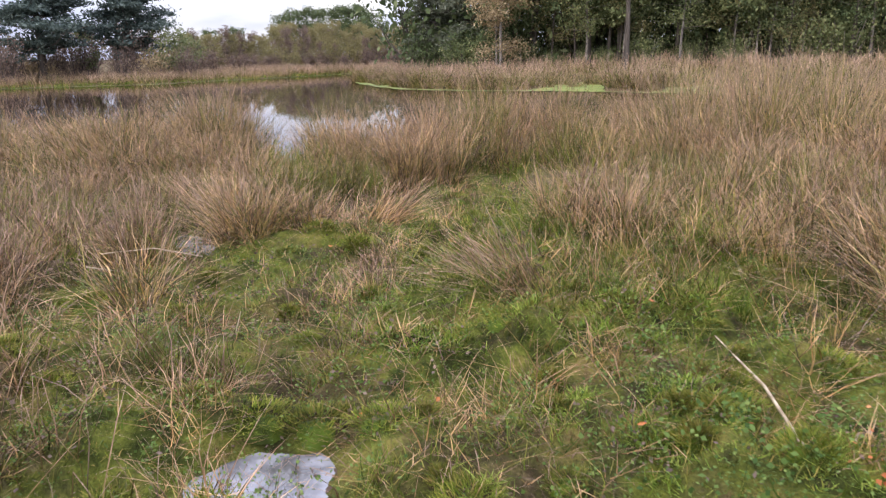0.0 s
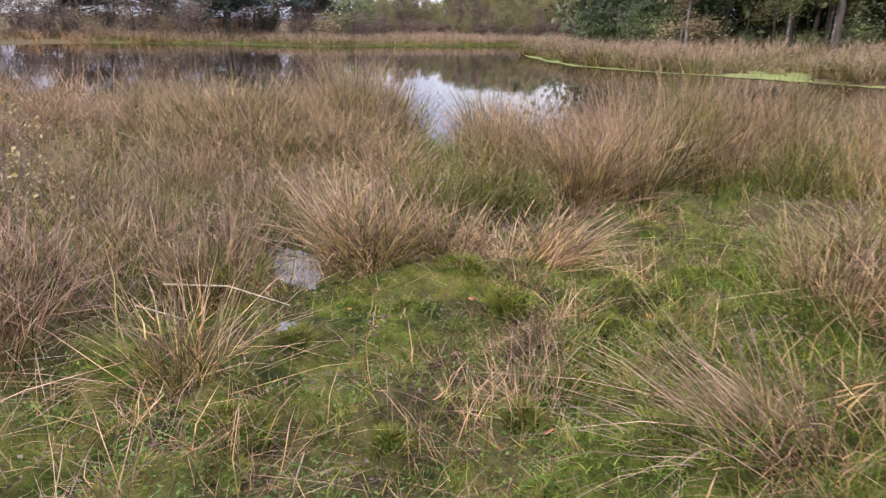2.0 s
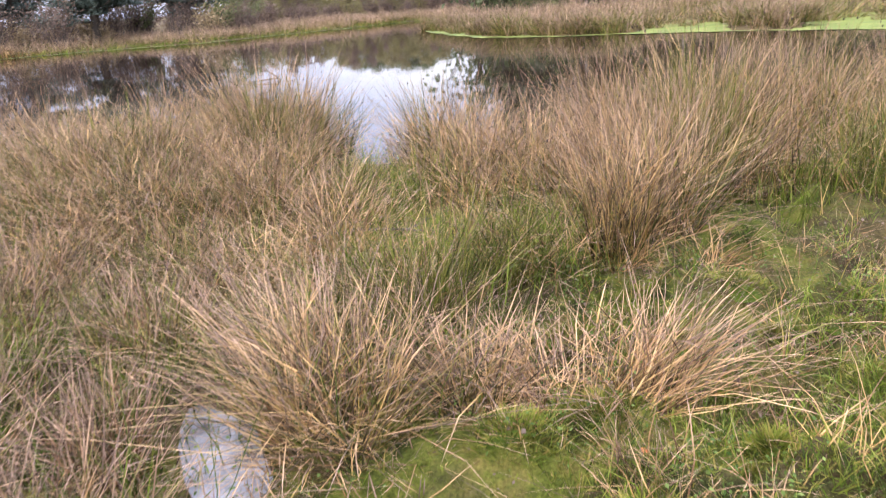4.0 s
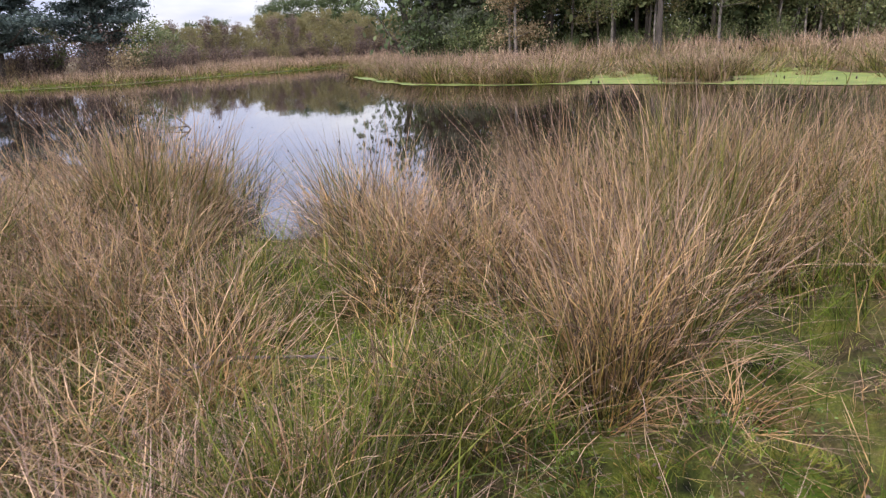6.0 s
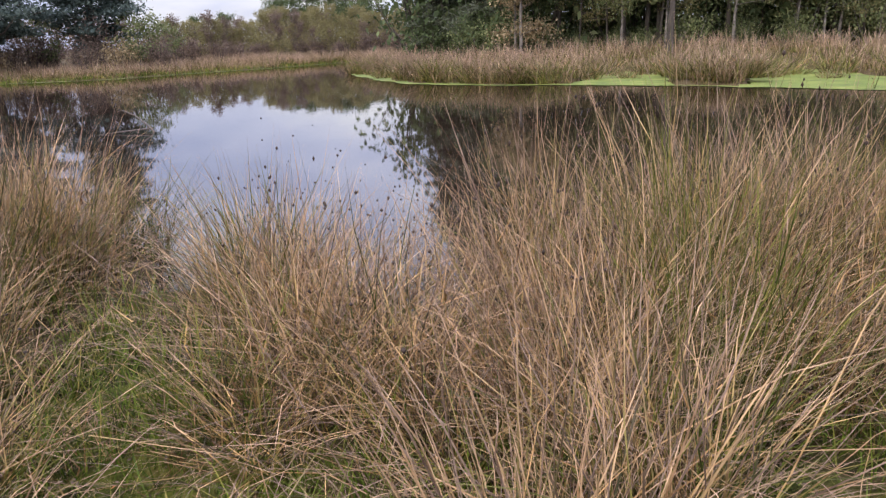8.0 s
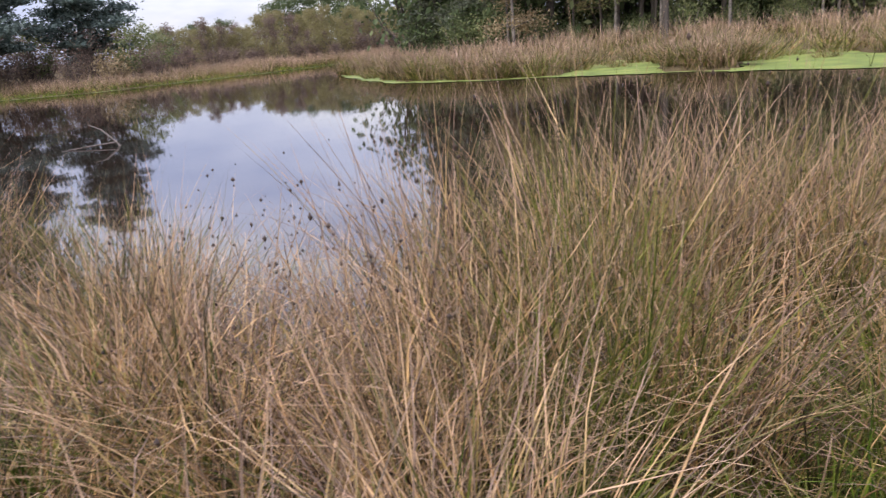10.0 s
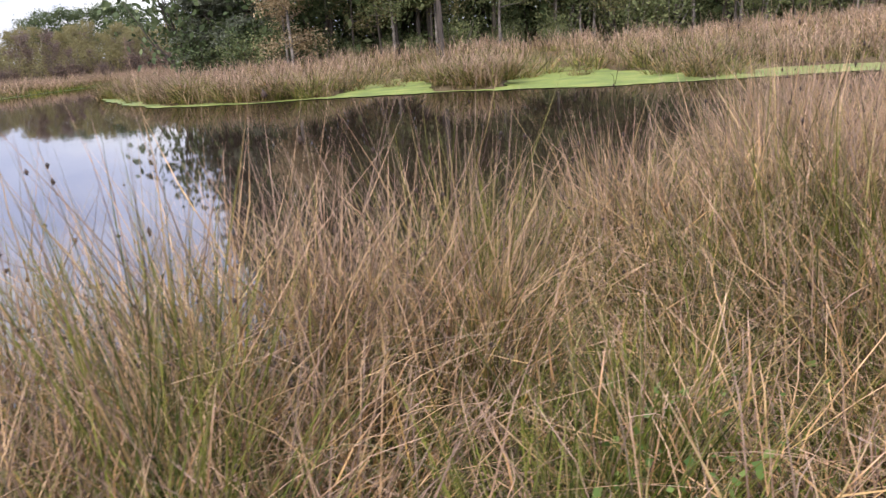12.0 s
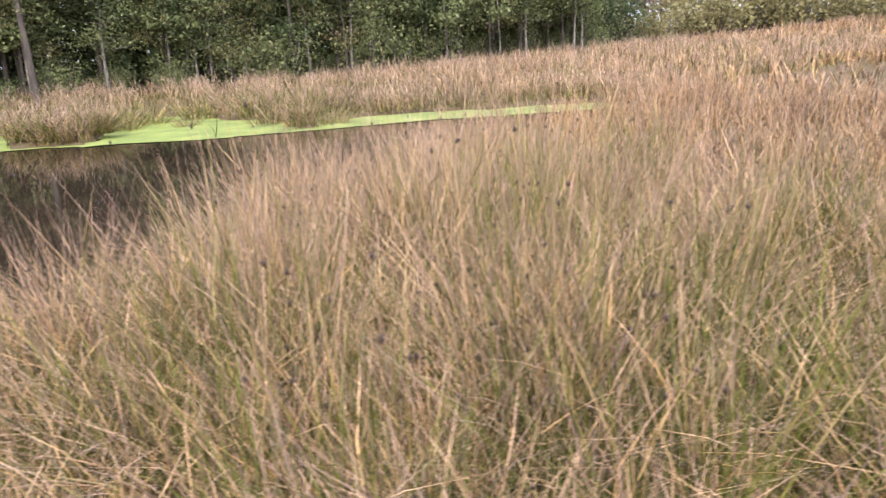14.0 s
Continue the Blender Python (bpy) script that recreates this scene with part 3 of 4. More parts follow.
spots = list(FIXED)
count = n_low = 0
for _ in range(9000):
    x, y = rng.uniform(-5.5, 7.5), rng.uniform(1.6, 12.5)
    p = np.array([[x, y]])
    sd, lo = float(pond_sd(p)[0]), float(low_sd(p)[0])
    if sd < -0.25 or lo < 0.12 or float(seg_dist(p, (-0.55, 6.1), (-1.7, 8.2))[0]) < 0.40 or count >= 270:
        continue
    gap = 0.34 if y > 5.5 else 0.50
    if np.min(np.hypot(*(np.array(spots) - (x, y)).T)) < gap or np.min(np.hypot(*(WALKED - (x, y)).T)) < 0.9:
        continue
    spots.append((x, y))
    k = int(rng.integers(0, 6))
    tall = float(stature(p)[0]) * rng.uniform(0.70, 1.14)
    if count < 6:
        k = count
    elif x < 0.4 and y < 4.6:
        ob = plant(LOW_KIND, x, y, rng.uniform(0, 6.28), rng.uniform(0.8, 1.2), rng.uniform(0.7, 1.05), copy=n_low > 0)
        tagged(ob, "russet brown tussock of dead moor grass", "grass tussock", GROUP)
        count, n_low = count + 1, n_low + 1
        continue
    ob = plant(KINDS[k], x, y, rng.uniform(0, 6.28), rng.uniform(0.85, 1.15), tall, copy=count >= 6)
    tagged(ob, LOOKS[k], "grass tussock", GROUP)
    count += 1

# ---------------------------------------------------------------- grass that nobody could count


def field(name, label, region, per_m2, keep, height, width, mat, lean=(0.2, 0.2), bend=(0.12, 0.15), green=0.4, tone=(0.5, 0.3), clump=None, grown=False, lift=0.0):
    """Blades strewn over the box (x0, x1, y0, y1) where keep(p), a chance from 0 to 1, lets them stand."""
    x0, x1, y0, y1 = region
    n = int((x1 - x0) * (y1 - y0) * per_m2)
    p = np.column_stack([rng.uniform(x0, x1, n), rng.uniform(y0, y1, n)])
    tuft, size = np.zeros(n), np.ones(n)
    if clump:
        c = np.column_stack([rng.uniform(x0, x1, max(1, n // clump[0])), rng.uniform(y0, y1, max(1, n // clump[0]))])
        which = rng.integers(0, len(c), n)
        p = c[which] + rng.normal(0, clump[1], (n, 2))
        tuft, size = rng.normal(0, 0.2, len(c))[which], rng.uniform(0.65, 1.2, len(c))[which]
    stay = rng.uniform(0, 1, n) < keep(p)
    p, tuft, size = p[stay], tuft[stay], size[stay]
    n = len(p)
    base = np.column_stack([p, ground_z(p) - 0.02 + lift * rng.uniform(0, 1, n)])
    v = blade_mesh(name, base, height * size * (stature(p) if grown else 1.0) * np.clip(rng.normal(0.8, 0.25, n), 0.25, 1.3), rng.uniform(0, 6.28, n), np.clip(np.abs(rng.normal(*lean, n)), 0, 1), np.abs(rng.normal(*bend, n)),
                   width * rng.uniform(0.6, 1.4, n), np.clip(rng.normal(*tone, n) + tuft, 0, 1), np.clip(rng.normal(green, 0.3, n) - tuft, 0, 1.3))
    return tagged(part(name, v, mat), label, "grass", kind="stuff")


def dry(p):
    return np.min([puddle_r(p, x, y, a * 1.5, b * 1.5, turn) for x, y, a, b, turn in PUDDLES], axis=0) > 1


def tall_ground(p):
    return dry(p) * smooth(low_sd(p), 0.0, 0.35) * (pond_sd(p) > -0.05)


def away(p, d=0.5):
    return np.min([np.hypot(p[:, 0] - x, p[:, 1] - y) for x, y in WALKED], axis=0) > d


field("tall_grass", "tall dead straw-coloured grass among the tussocks", (-5.5, 7.5, 1.5, 12), 230, lambda p: tall_ground(p) * away(p) * smooth(p[:, 1], 4.5, 6.0), 0.68, 0.0050, RUSH, green=0.6, clump=(30, 0.09), grown=True)
def left_bog(p):
    return smooth(0.9 - p[:, 0], 0.0, 0.6) * (1 - smooth(p[:, 1], 4.4, 5.4))


field("russet_grass", "russet brown dead moor grass", (-5.0, 1.2, 0.0, 5.4), 560, lambda p: tall_ground(p) * away(p) * left_bog(p), 0.50, 0.0044, RUSSET, lean=(0.32, 0.25), green=0.35, tone=(0.45, 0.3), clump=(35, 0.10))
field("russet_grass", "crossed broken stems of moor grass", (-5.0, 1.2, 0.5, 5.4), 260, lambda p: tall_ground(p) * away(p) * left_bog(p), 0.24, 0.0044, RUSSET, lean=(0.7, 0.25), bend=(0.3, 0.2), green=0.1, tone=(0.5, 0.3), lift=0.30)
field("dead_grass", "pale broken grass caught across the standing rushes", (-4.0, 7.0, 4.6, 10.5), 190, lambda p: tall_ground(p) * away(p, 0.85), 0.30, 0.0042, HAY, lean=(0.62, 0.3), bend=(0.25, 0.2), green=0.1, tone=(0.55, 0.3), lift=0.55, grown=True)
field("dry_grass", "knee-high brown dead grass", (-5.5, 7.5, 0.0, 7.0), 420, lambda p: (1 - left_bog(p)) * tall_ground(p) * away(p) * (1 - 0.6 * smooth(p[:, 1], 5, 7)), 0.55, 0.0046, HAY, lean=(0.3, 0.25), green=0.4, clump=(35, 0.10))
field("dry_grass", "brown dead grass lying over", (-5.5, 7.5, 0.5, 11), 95, lambda p: tall_ground(p) * away(p), 0.48, 0.005, HAY, lean=(0.7, 0.2), bend=(0.4, 0.2), green=0.4, tone=(0.36, 0.3))
field("green_grass", "green grass growing between the tussocks", (-4, 6, 2.5, 10), 640, lambda p: away(p, 0.5) * (pond_sd(p) > 0.1) * smooth(low_sd(p), -0.2, 0.2), 0.40, 0.0048, TURF, lean=(0.3, 0.2), green=0.9, clump=(50, 0.12))
field("low_grass", "short green grass growing through moss", (-1.5, 5.0, -0.5, 7.0), 1300, lambda p: (0.2 + 0.8 * smooth(-low_sd(p), -0.6, 0.1)) * dry(p) * (wave(p * 1.7) > -0.03) * (pond_sd(p) > 0.2), 0.12, 0.0044, TURF, lean=(0.45, 0.25), bend=(0.3, 0.2), green=0.75, tone=(0.45, 0.3), clump=(45, 0.05))
field("mat_moss", "low yellow-green moss between grass and puddles", (-0.6, 4.4, -0.6, 5.2), 3800, lambda p: smooth(-low_sd(p), -0.3, 0.1) * dry(p) * (wave(p * 1.3 + 1.0) > -0.035), 0.042, 0.006, MOSS, lean=(0.5, 0.25), bend=(0.3, 0.2), green=0.5, tone=(0.55, 0.35), clump=(40, 0.045))
field("leafy_moss", "bright green leafy moss in dense patches", (1.2, 3.7, 0.0, 2.7), 7000, lambda p: smooth(hummock(p), 0.012, 0.05), 0.062, 0.0055, LEAF_BRIGHT, lean=(0.45, 0.25), bend=(0.3, 0.2), tone=(0.5, 0.35), clump=(40, 0.022))
field("green_grass", "fresh green grass standing in the moss", (0.9, 3.6, 2.2, 5.2), 1700, lambda p: smooth(-low_sd(p), -0.5, 0.1) * (0.25 + 0.75 * smooth(p[:, 0], 1.3, 1.8)), 0.20, 0.0044, TURF, lean=(0.35, 0.2), bend=(0.25, 0.2), green=1.0, clump=(50, 0.07))
field("green_grass", "fresh green grass in a gap between tussocks", (-0.9, 0.9, 5.2, 6.4), 900, lambda p: smooth(-low_sd(p), -0.3, 0.1), 0.22, 0.0046, TURF, lean=(0.35, 0.2), bend=(0.25, 0.2), green=0.95, clump=(50, 0.07))
field("straw_grass", "thin straw grass standing in the moss", (-1.0, 5.0, -0.5, 6.5), 380, lambda p: smooth(-low_sd(p), -0.6, 0.2) * (wave(p * 0.8 + 3.0) > 0.01), 0.25, 0.0036, HAY, lean=(0.45, 0.3), bend=(0.3, 0.25), green=0.4, clump=(40, 0.08))
field("dead_grass", "dead grass litter lying on the moss", (-1.0, 5.0, -0.5, 6.5), 620, lambda p: smooth(-low_sd(p), -0.6, 0.2) * (wave(p * 0.8 + 3.0) > -0.02), 0.14, 0.004, HAY, lean=(0.92, 0.06), bend=(0.1, 0.05), green=0.0, tone=(0.4, 0.35), clump=(25, 0.09))
field("hummock_moss", "bright green haircap moss on the hummocks", (0.0, 4.8, -0.6, 4.8), 3800, lambda p: smooth(hummock(p), 0.025, 0.06) * smooth(-low_sd(p), -0.6, 0.0) * dry(p), 0.070, 0.0055, MOSS, lean=(0.35, 0.25), bend=(0.2, 0.2), green=0.85, tone=(0.5, 0.35), clump=(34, 0.03))
field("straw_grass", "loose brown grass standing over the moss", (2.4, 4.6, 2.2, 4.6), 300, lambda p: away(p, 0.5) * smooth(p[:, 0], 2.4, 2.9), 0.46, 0.0038, HAY, lean=(0.28, 0.2), green=0.4, tone=(0.45, 0.3), clump=(40, 0.10))
field("straw_grass", "yellow-brown grass beside a puddle", (0.0, 1.5, 0.1, 1.6), 520, lambda p: dry(p) * smooth(1.5 - p[:, 0], 0.0, 0.3), 0.34, 0.0046, RUSSET, lean=(0.4, 0.25), bend=(0.25, 0.2), green=0.7, tone=(0.5, 0.3), clump=(45, 0.09))
field("straw_grass", "low russet grass along the wet track", (1.0, 1.9, 1.3, 3.3), 900, lambda p: smooth(0.22 - seg_dist(p, (1.58, 1.45), (1.25, 3.1)), -0.08, 0.1), 0.22, 0.0038, RUSSET, lean=(0.4, 0.25), bend=(0.2, 0.2), green=0.25, tone=(0.55, 0.3), clump=(40, 0.06))
field("tall_grass", "straw-coloured grass at the near shore", (-14, -5.0, 2, 9.5), 110, lambda p: 1.0 * (pond_sd(p) > -0.05), 0.72, 0.010, HAY, green=0.4, clump=(30, 0.15))
field("tall_grass", "straw-coloured grass at the end of the pond", (-44, -13, 3, 32), 22, lambda p: 1.0 * (pond_sd(p) > -0.05) * (pond_sd(p) < 7), 0.75, 0.022, HAY, green=0.4, clump=(30, 0.3))
field("tall_grass", "straw-coloured grass on the open bog", (7.0, 17, 0, 20), 120, lambda p: 1.0 * (pond_sd(p) > -0.05), 0.8, 0.010, HAY, green=0.3, clump=(40, 0.22))
field("tall_grass", "far straw-coloured grassland", (16, 75, -5, 52), 13, lambda p: 1.0 * (pond_sd(p) > 0.2) * (p[:, 1] < 40), 0.75, 0.032, HAY, green=0.2, clump=(25, 0.5))

# ---------------------------------------------------------------- duckweed and far reed beds
def ragged(outline, step=0.35, amount=0.45):
    """The outline with an uneven, natural edge."""
    out, pts = [], np.array(outline, float)
    for a, c in zip(pts, np.roll(pts, -1, 0)):
        k = max(2, int(np.hypot(*(c - a)) / step))
        for i in range(k):
            x, y = a + (c - a) * i / k
            out.append((x + amount * noise.noise((x * 0.9, y * 0.9, 1.0)) + 0.4 * amount * noise.noise((x * 4, y * 4, 5.0)), y + amount * noise.noise((x * 0.9, y * 0.9, 7.0))))
    return out


def weed_band(name, line, out, back, z):
    """A floating band along a shore, with an uneven outer edge; out and back are its widths from the shore."""
    pts, fine = np.array(line, float), []
    for a, b in zip(pts[:-1], pts[1:]):
        k = max(2, int(np.hypot(*(b - a)) / 0.25))
        fine += [a + (b - a) * i / k for i in range(k)]
    fine = np.array(fine)
    t = np.gradient(fine, axis=0)
    nrm = np.stack([t[:, 1], -t[:, 0]], 1) / np.linalg.norm(t, axis=1)[:, None]
    wob = np.array([noise.noise((x * 0.7, y * 0.7, 3.0)) + 0.5 * noise.noise((x * 3, y * 3, 9.0)) for x, y in fine])
    outer = fine - nrm * (out * (1 + 0.9 * wob))[:, None]
    inner = fine + nrm * back
    n = len(fine)
    v = np.concatenate([np.column_stack([outer, np.full(n, z)]), np.column_stack([inner, np.full(n, z)])])
    i = np.arange(n - 1)
    return mesh_of(name, v, np.stack([i, i + 1, i + 1 + n, i + n], 1))


weed = weed_band("duckweed", FAR_SHORE, 0.30, 0.7, 0.012)
tagged(part("duckweed", weed, WEED), "bright green duckweed along the reed bed", "duckweed", kind="stuff")
for bay in BAYS:
    tagged(sheet("duckweed", ragged(bay), 0.016, WEED), "bright green duckweed filling a bay in the reeds", "duckweed", kind="stuff")
left_weed = weed_band("duckweed", LEFT_SHORE[2:], 0.10, 0.25, 0.012)
tagged(part("duckweed", left_weed, WEED), "thin green line of duckweed along the far bank", "duckweed", kind="stuff")


def reed_ground(p):
    free = ~np.any([within(p, bay) for bay in BAYS], axis=0)
    return free * (pond_sd(p) > 0.15)


def front(p):
    return np.exp(-np.maximum(pond_sd(p) - 0.2, 0) / 2.5)


field("reeds", "brown reeds and rushes at the edge of the far shore", (-12, 17, 18, 38), 170, lambda p: reed_ground(p) * front(p) * (p[:, 1] > 17), 0.86, 0.020, REED, lean=(0.28, 0.18), green=0.75, clump=(60, 0.20))
field("reeds", "brown reed bed behind the pond", (-16, 36, 20, 44), 33, lambda p: reed_ground(p) * (p[:, 1] > 19), 0.84, 0.026, REED, lean=(0.2, 0.15), green=0.35, clump=(45, 0.32))
field("reeds", "pale reeds along the far bank", (-40, -11, 30, 62), 70, lambda p: (pond_sd(p) > 0.15) * (pond_sd(p) < 9.0) * 1.0, 0.72, 0.024, REED, lean=(0.22, 0.15), green=0.4, clump=(45, 0.4))
field("grass_edge", "green grass at the foot of the far bank", (-40, -11, 30, 56), 110, lambda p: (pond_sd(p) > 0.05) * (pond_sd(p) < 1.2) * 1.0, 0.22, 0.022, TURF, green=0.6, clump=(30, 0.25))
def shore_spots():
    """Places of tussocks just behind the far shore."""
    out = []
    for a, b in zip(FAR_SHORE[:-1], FAR_SHORE[1:]):
        a, b = np.array(a), np.array(b)
        k = int(np.hypot(*(b - a)) / 0.8)
        for i in range(k):
            x, y = a + (b - a) * (i + rng.uniform(0.1, 0.9)) / k + rng.uniform(0.3, 1.6) * np.array([0.35, 0.94])
            if reed_ground(np.array([[x, y]]))[0]:
                out.append((x, y, rng.uniform(0.75, 1.25)))
    return out


TIP = rush_tussock(170, 0.30, 0.74, 0.34, 1.15, width=0.016, mat=REED)
for i, (x, y, s) in enumerate([(-9.5, 36.1, 1.0), (-8.9, 35.3, 0.9), (-7.5, 33.2, 0.85), (-6.9, 31.6, 0.9), (-5.6, 30.0, 1.1), (-4.3, 28.6, 1.15), (-2.9, 27.6, 1.2), (0.1, 27.6, 0.8), (3.4, 26.2, 1.0), (8.9, 24.4, 1.1), (0.6, 28.2, 1.2), (1.3, 30.2, 1.25), (2.6, 30.1, 1.2), (3.3, 28.2, 1.2), (4.9, 25.6, 1.2), (5.6, 27.3, 1.25), (6.6, 28.6, 1.3), (8.0, 28.6, 1.3), (9.2, 26.8, 1.3), (9.9, 24.6, 1.2), (9.8, 22.6, 1.0), (1.9, 28.3, 0.7), (-1.4, 27.0, 1.1), (7.2, 26.4, 0.7)] + shore_spots()):
    ob = plant(TIP, x, y, i * 1.3, s * 1.15, s, copy=i > 0)
    tagged(ob, "round dark brown-green tussock standing in duckweed", "grass tussock", "tussocks along the far reed bed")

# ---------------------------------------------------------------- trees


def tube(points, radii, sides=7):
    points, n = np.array(points, float), len(points)
    d = np.gradient(points, axis=0)
    d /= np.linalg.norm(d, axis=1)[:, None]
    ref = np.array([1.0, 0.13, 0.2])
    u = np.cross(d, ref)
    u /= np.linalg.norm(u, axis=1)[:, None]
    w = np.cross(d, u)
    a = np.arange(sides) / sides * 2 * math.pi
    ring = points[:, None] + (u[:, None] * np.cos(a)[None, :, None] + w[:, None] * np.sin(a)[None, :, None]) * np.array(radii)[:, None, None]
    i, j = np.meshgrid(np.arange(n - 1), np.arange(sides), indexing="ij")
    k = (j + 1) % sides
    return ring.reshape(-1, 3), np.stack([i * sides + j, i * sides + k, (i + 1) * sides + k, (i + 1) * sides + j], -1).reshape(-1, 4)


def joined(pieces):
    vs, fs, off = [], [], 0
    for v, f in pieces:
        vs.append(v), fs.append(f + off)
        off += len(v)
    return np.concatenate(vs), np.concatenate(fs)


def leaves(name, centres, size, flat=0.0, slim=0.55):
    """One small four-cornered leaf or spray at each centre."""
    n = len(centres)
    u = rng.normal(0, 1, (n, 3))
    u[:, 2] *= 1 - flat
    u /= np.linalg.norm(u, axis=1)[:, None]
    w = np.cross(u, rng.normal(0, 1, (n, 3)) * (1 - flat) + np.array([0, 0, 1]) * flat)
    w /= np.linalg.norm(w, axis=1)[:, None] + 1e-9
    s = (size * rng.uniform(0.6, 1.5, n))[:, None]
    v = np.stack([centres - u * s * 0.5, centres + w * s * slim * 0.5, centres + u * s * 0.5, centres - w * s * slim * 0.5], 1)
    v[:, 1, 2] += s[:, 0] * 0.12
    tone = np.repeat(np.clip(rng.normal(0.5, 0.25, n), 0, 1), 4)
    return mesh_of(name, v.reshape(-1, 3), np.arange(n * 4).reshape(-1, 4), {"tone": tone})


def broad_tree(kind, h, base, radius, count, size, leaf_mat, bark, thick=0.15, lean=0.0, limbs=16, fine=0, steep=0.0):
    root = new(kind)
    sway = rng.normal(0, 0.03 * h, (8, 2)).cumsum(0) * 0.35
    pts = [(sway[i, 0] * i / 7 + lean * h * i / 7, sway[i, 1] * i / 7, h * 0.93 * i / 7 - 0.15 * (i == 0)) for i in range(8)]
    rad = [thick * (1.25 if i == 0 else 1 - 0.85 * i / 7) for i in range(8)]
    pieces, cl = [tube(pts, rad, 8)], []
    for k in range(limbs):
        f = rng.uniform(base / h, 0.92)
        p0 = np.array([np.interp(f * 7 / 0.93 * 0.93, range(8), [q[c] for q in pts]) for c in range(3)])
        a = k * 2.4 + rng.uniform(-0.5, 0.5)
        reach = radius * (1 - 0.55 * abs(f - 0.55) / 0.45) * rng.uniform(0.7, 1.15)
        rise = reach * rng.uniform(steep, 0.6 + 1.6 * steep)
        p1 = p0 + np.array([math.cos(a) * reach * 0.5, math.sin(a) * reach * 0.5, rise * 0.6])
        p2 = p0 + np.array([math.cos(a + 0.2) * reach, math.sin(a + 0.2) * reach, rise])
        pieces.append(tube([p0, p1, p2], [thick * 0.38 * (1.1 - f), thick * 0.22 * (1.1 - f), 0.008], 5))
        for s in (0.45, 0.7, 0.9, 1.05):
            cl.append(p0 + (p2 - p0) * s + rng.normal(0, 0.16 * radius, 3) * np.array([1, 1, 0.7]))
    cl = np.array(cl)
    part("trunk", mesh_of("trunk", *joined(pieces), smooth_faces=True), bark, root)
    c = cl[rng.integers(0, len(cl), count)] + rng.normal(0, 0.17 * radius, (count, 3)) * np.array([1, 1, 0.75])
    c = c[c[:, 2] > base * 0.55]
    if fine:
        # the lower, shaded limbs carry dense small leaves
        low = cl[cl[:, 2] < 8.5]
        f = low[rng.integers(0, len(low), fine)] + rng.normal(0, 0.15 * radius, (fine, 3)) * np.array([1, 1, 0.6])
        c = np.concatenate([c[c[:, 2] > 7.0], f[f[:, 2] > base * 0.55]])
        size = np.where(c[:, 2] > 8.0, size, size * 0.42)
    tagged(part("crown", leaves("crown", c, size), leaf_mat, root), kind="stuff")
    return root


def pine_tree(h, radius, base, count, size, needles=NEEDLE):
    root = new("pine_tree")
    pts = [(0.12 * math.sin(i * 1.3), 0.1 * math.cos(i), h * i / 9 - 0.2 * (i == 0)) for i in range(10)]
    pieces, c = [tube(pts, [0.24 * (1 - 0.9 * i / 9) + 0.02 for i in range(10)], 8)], []
    z, k = base, 0
    while z < h:
        f = (z - base) / (h - base)
        reach = radius * (1 - f ** 2.0) * rng.uniform(0.7, 1.1) + 0.4
        for j in range(4):
            a = k * 0.9 + j * 1.57 + rng.uniform(-0.6, 0.6)
            r = reach * rng.uniform(0.45, 1.2)
            p0 = np.array([0, 0, min(z + rng.uniform(-0.4, 0.4), h)])
            tilt = rng.uniform(-0.08, 0.35)
            p1 = p0 + np.array([math.cos(a) * r * 0.55, math.sin(a) * r * 0.55, tilt * r * 0.3])
            p2 = p0 + np.array([math.cos(a) * r, math.sin(a) * r, tilt * r])
            pieces.append(tube([p0, p1, p2], [0.06 * (1.1 - f), 0.035, 0.01], 4))
            for s in (0.35, 0.55, 0.75, 0.95):
                # a rounded pad of needles, flat beneath
                m = int(count * rng.uniform(0.4, 1.6) / 4)
                q = p0 + (p2 - p0) * s + rng.normal(0, 0.15, 3)
                d = rng.normal(0, 1, (m, 3)) * np.array([0.34, 0.34, 0.20]) * (0.45 + 0.25 * r)
                d[:, 2] = np.abs(d[:, 2])
                c.append(q + d)
        z += rng.uniform(0.4, 0.75)
        k += 1
    part("trunk", mesh_of("trunk", *joined(pieces), smooth_faces=True), BARK, root)
    tagged(part("crown", leaves("crown", np.concatenate(c), size, 0.3, 0.34), needles, root), kind="stuff")
    return root


def shrub(kind, h, radius, stems, count, size, leaf_mat, bark, thick=0.03):
    root = new(kind)
    pieces, cl = [], []
    for k in range(stems):
        a, r = rng.uniform(0, 6.28), radius * rng.uniform(0.15, 1.0)
        top = np.array([math.cos(a) * r, math.sin(a) * r, h * rng.uniform(0.55, 1.0) * (1 - 0.3 * r / radius)])
        b = np.array([math.cos(a) * r * 0.25, math.sin(a) * r * 0.25, -0.1])
        m = (b + top) / 2 + rng.normal(0, 0.08, 3) * h * 0.3
        pieces.append(tube([b, m, top], [thick, thick * 0.6, thick * 0.2], 5))
        cl += [b + (top - b) * s for s in (0.25, 0.45, 0.62, 0.78, 0.92, 1.03)]
    cl = np.array(cl)
    part("stem", mesh_of("stem", *joined(pieces), smooth_faces=True), bark, root)
    c = cl[rng.integers(0, len(cl), count)] + rng.normal(0, 0.13 * radius + 3.3 * thick, (count, 3))
    tagged(part("crown", leaves("crown", c[c[:, 2] > 0.1], size), leaf_mat, root), kind="stuff")
    return root


def grow(kind_root, places, label, category, group):
    first = True
    for x, y, turn, sx, sz in places:
        ob = plant(kind_root, x, y, turn, sx, sz, copy=not first)
        tagged(ob, label, category, group)
        first = False


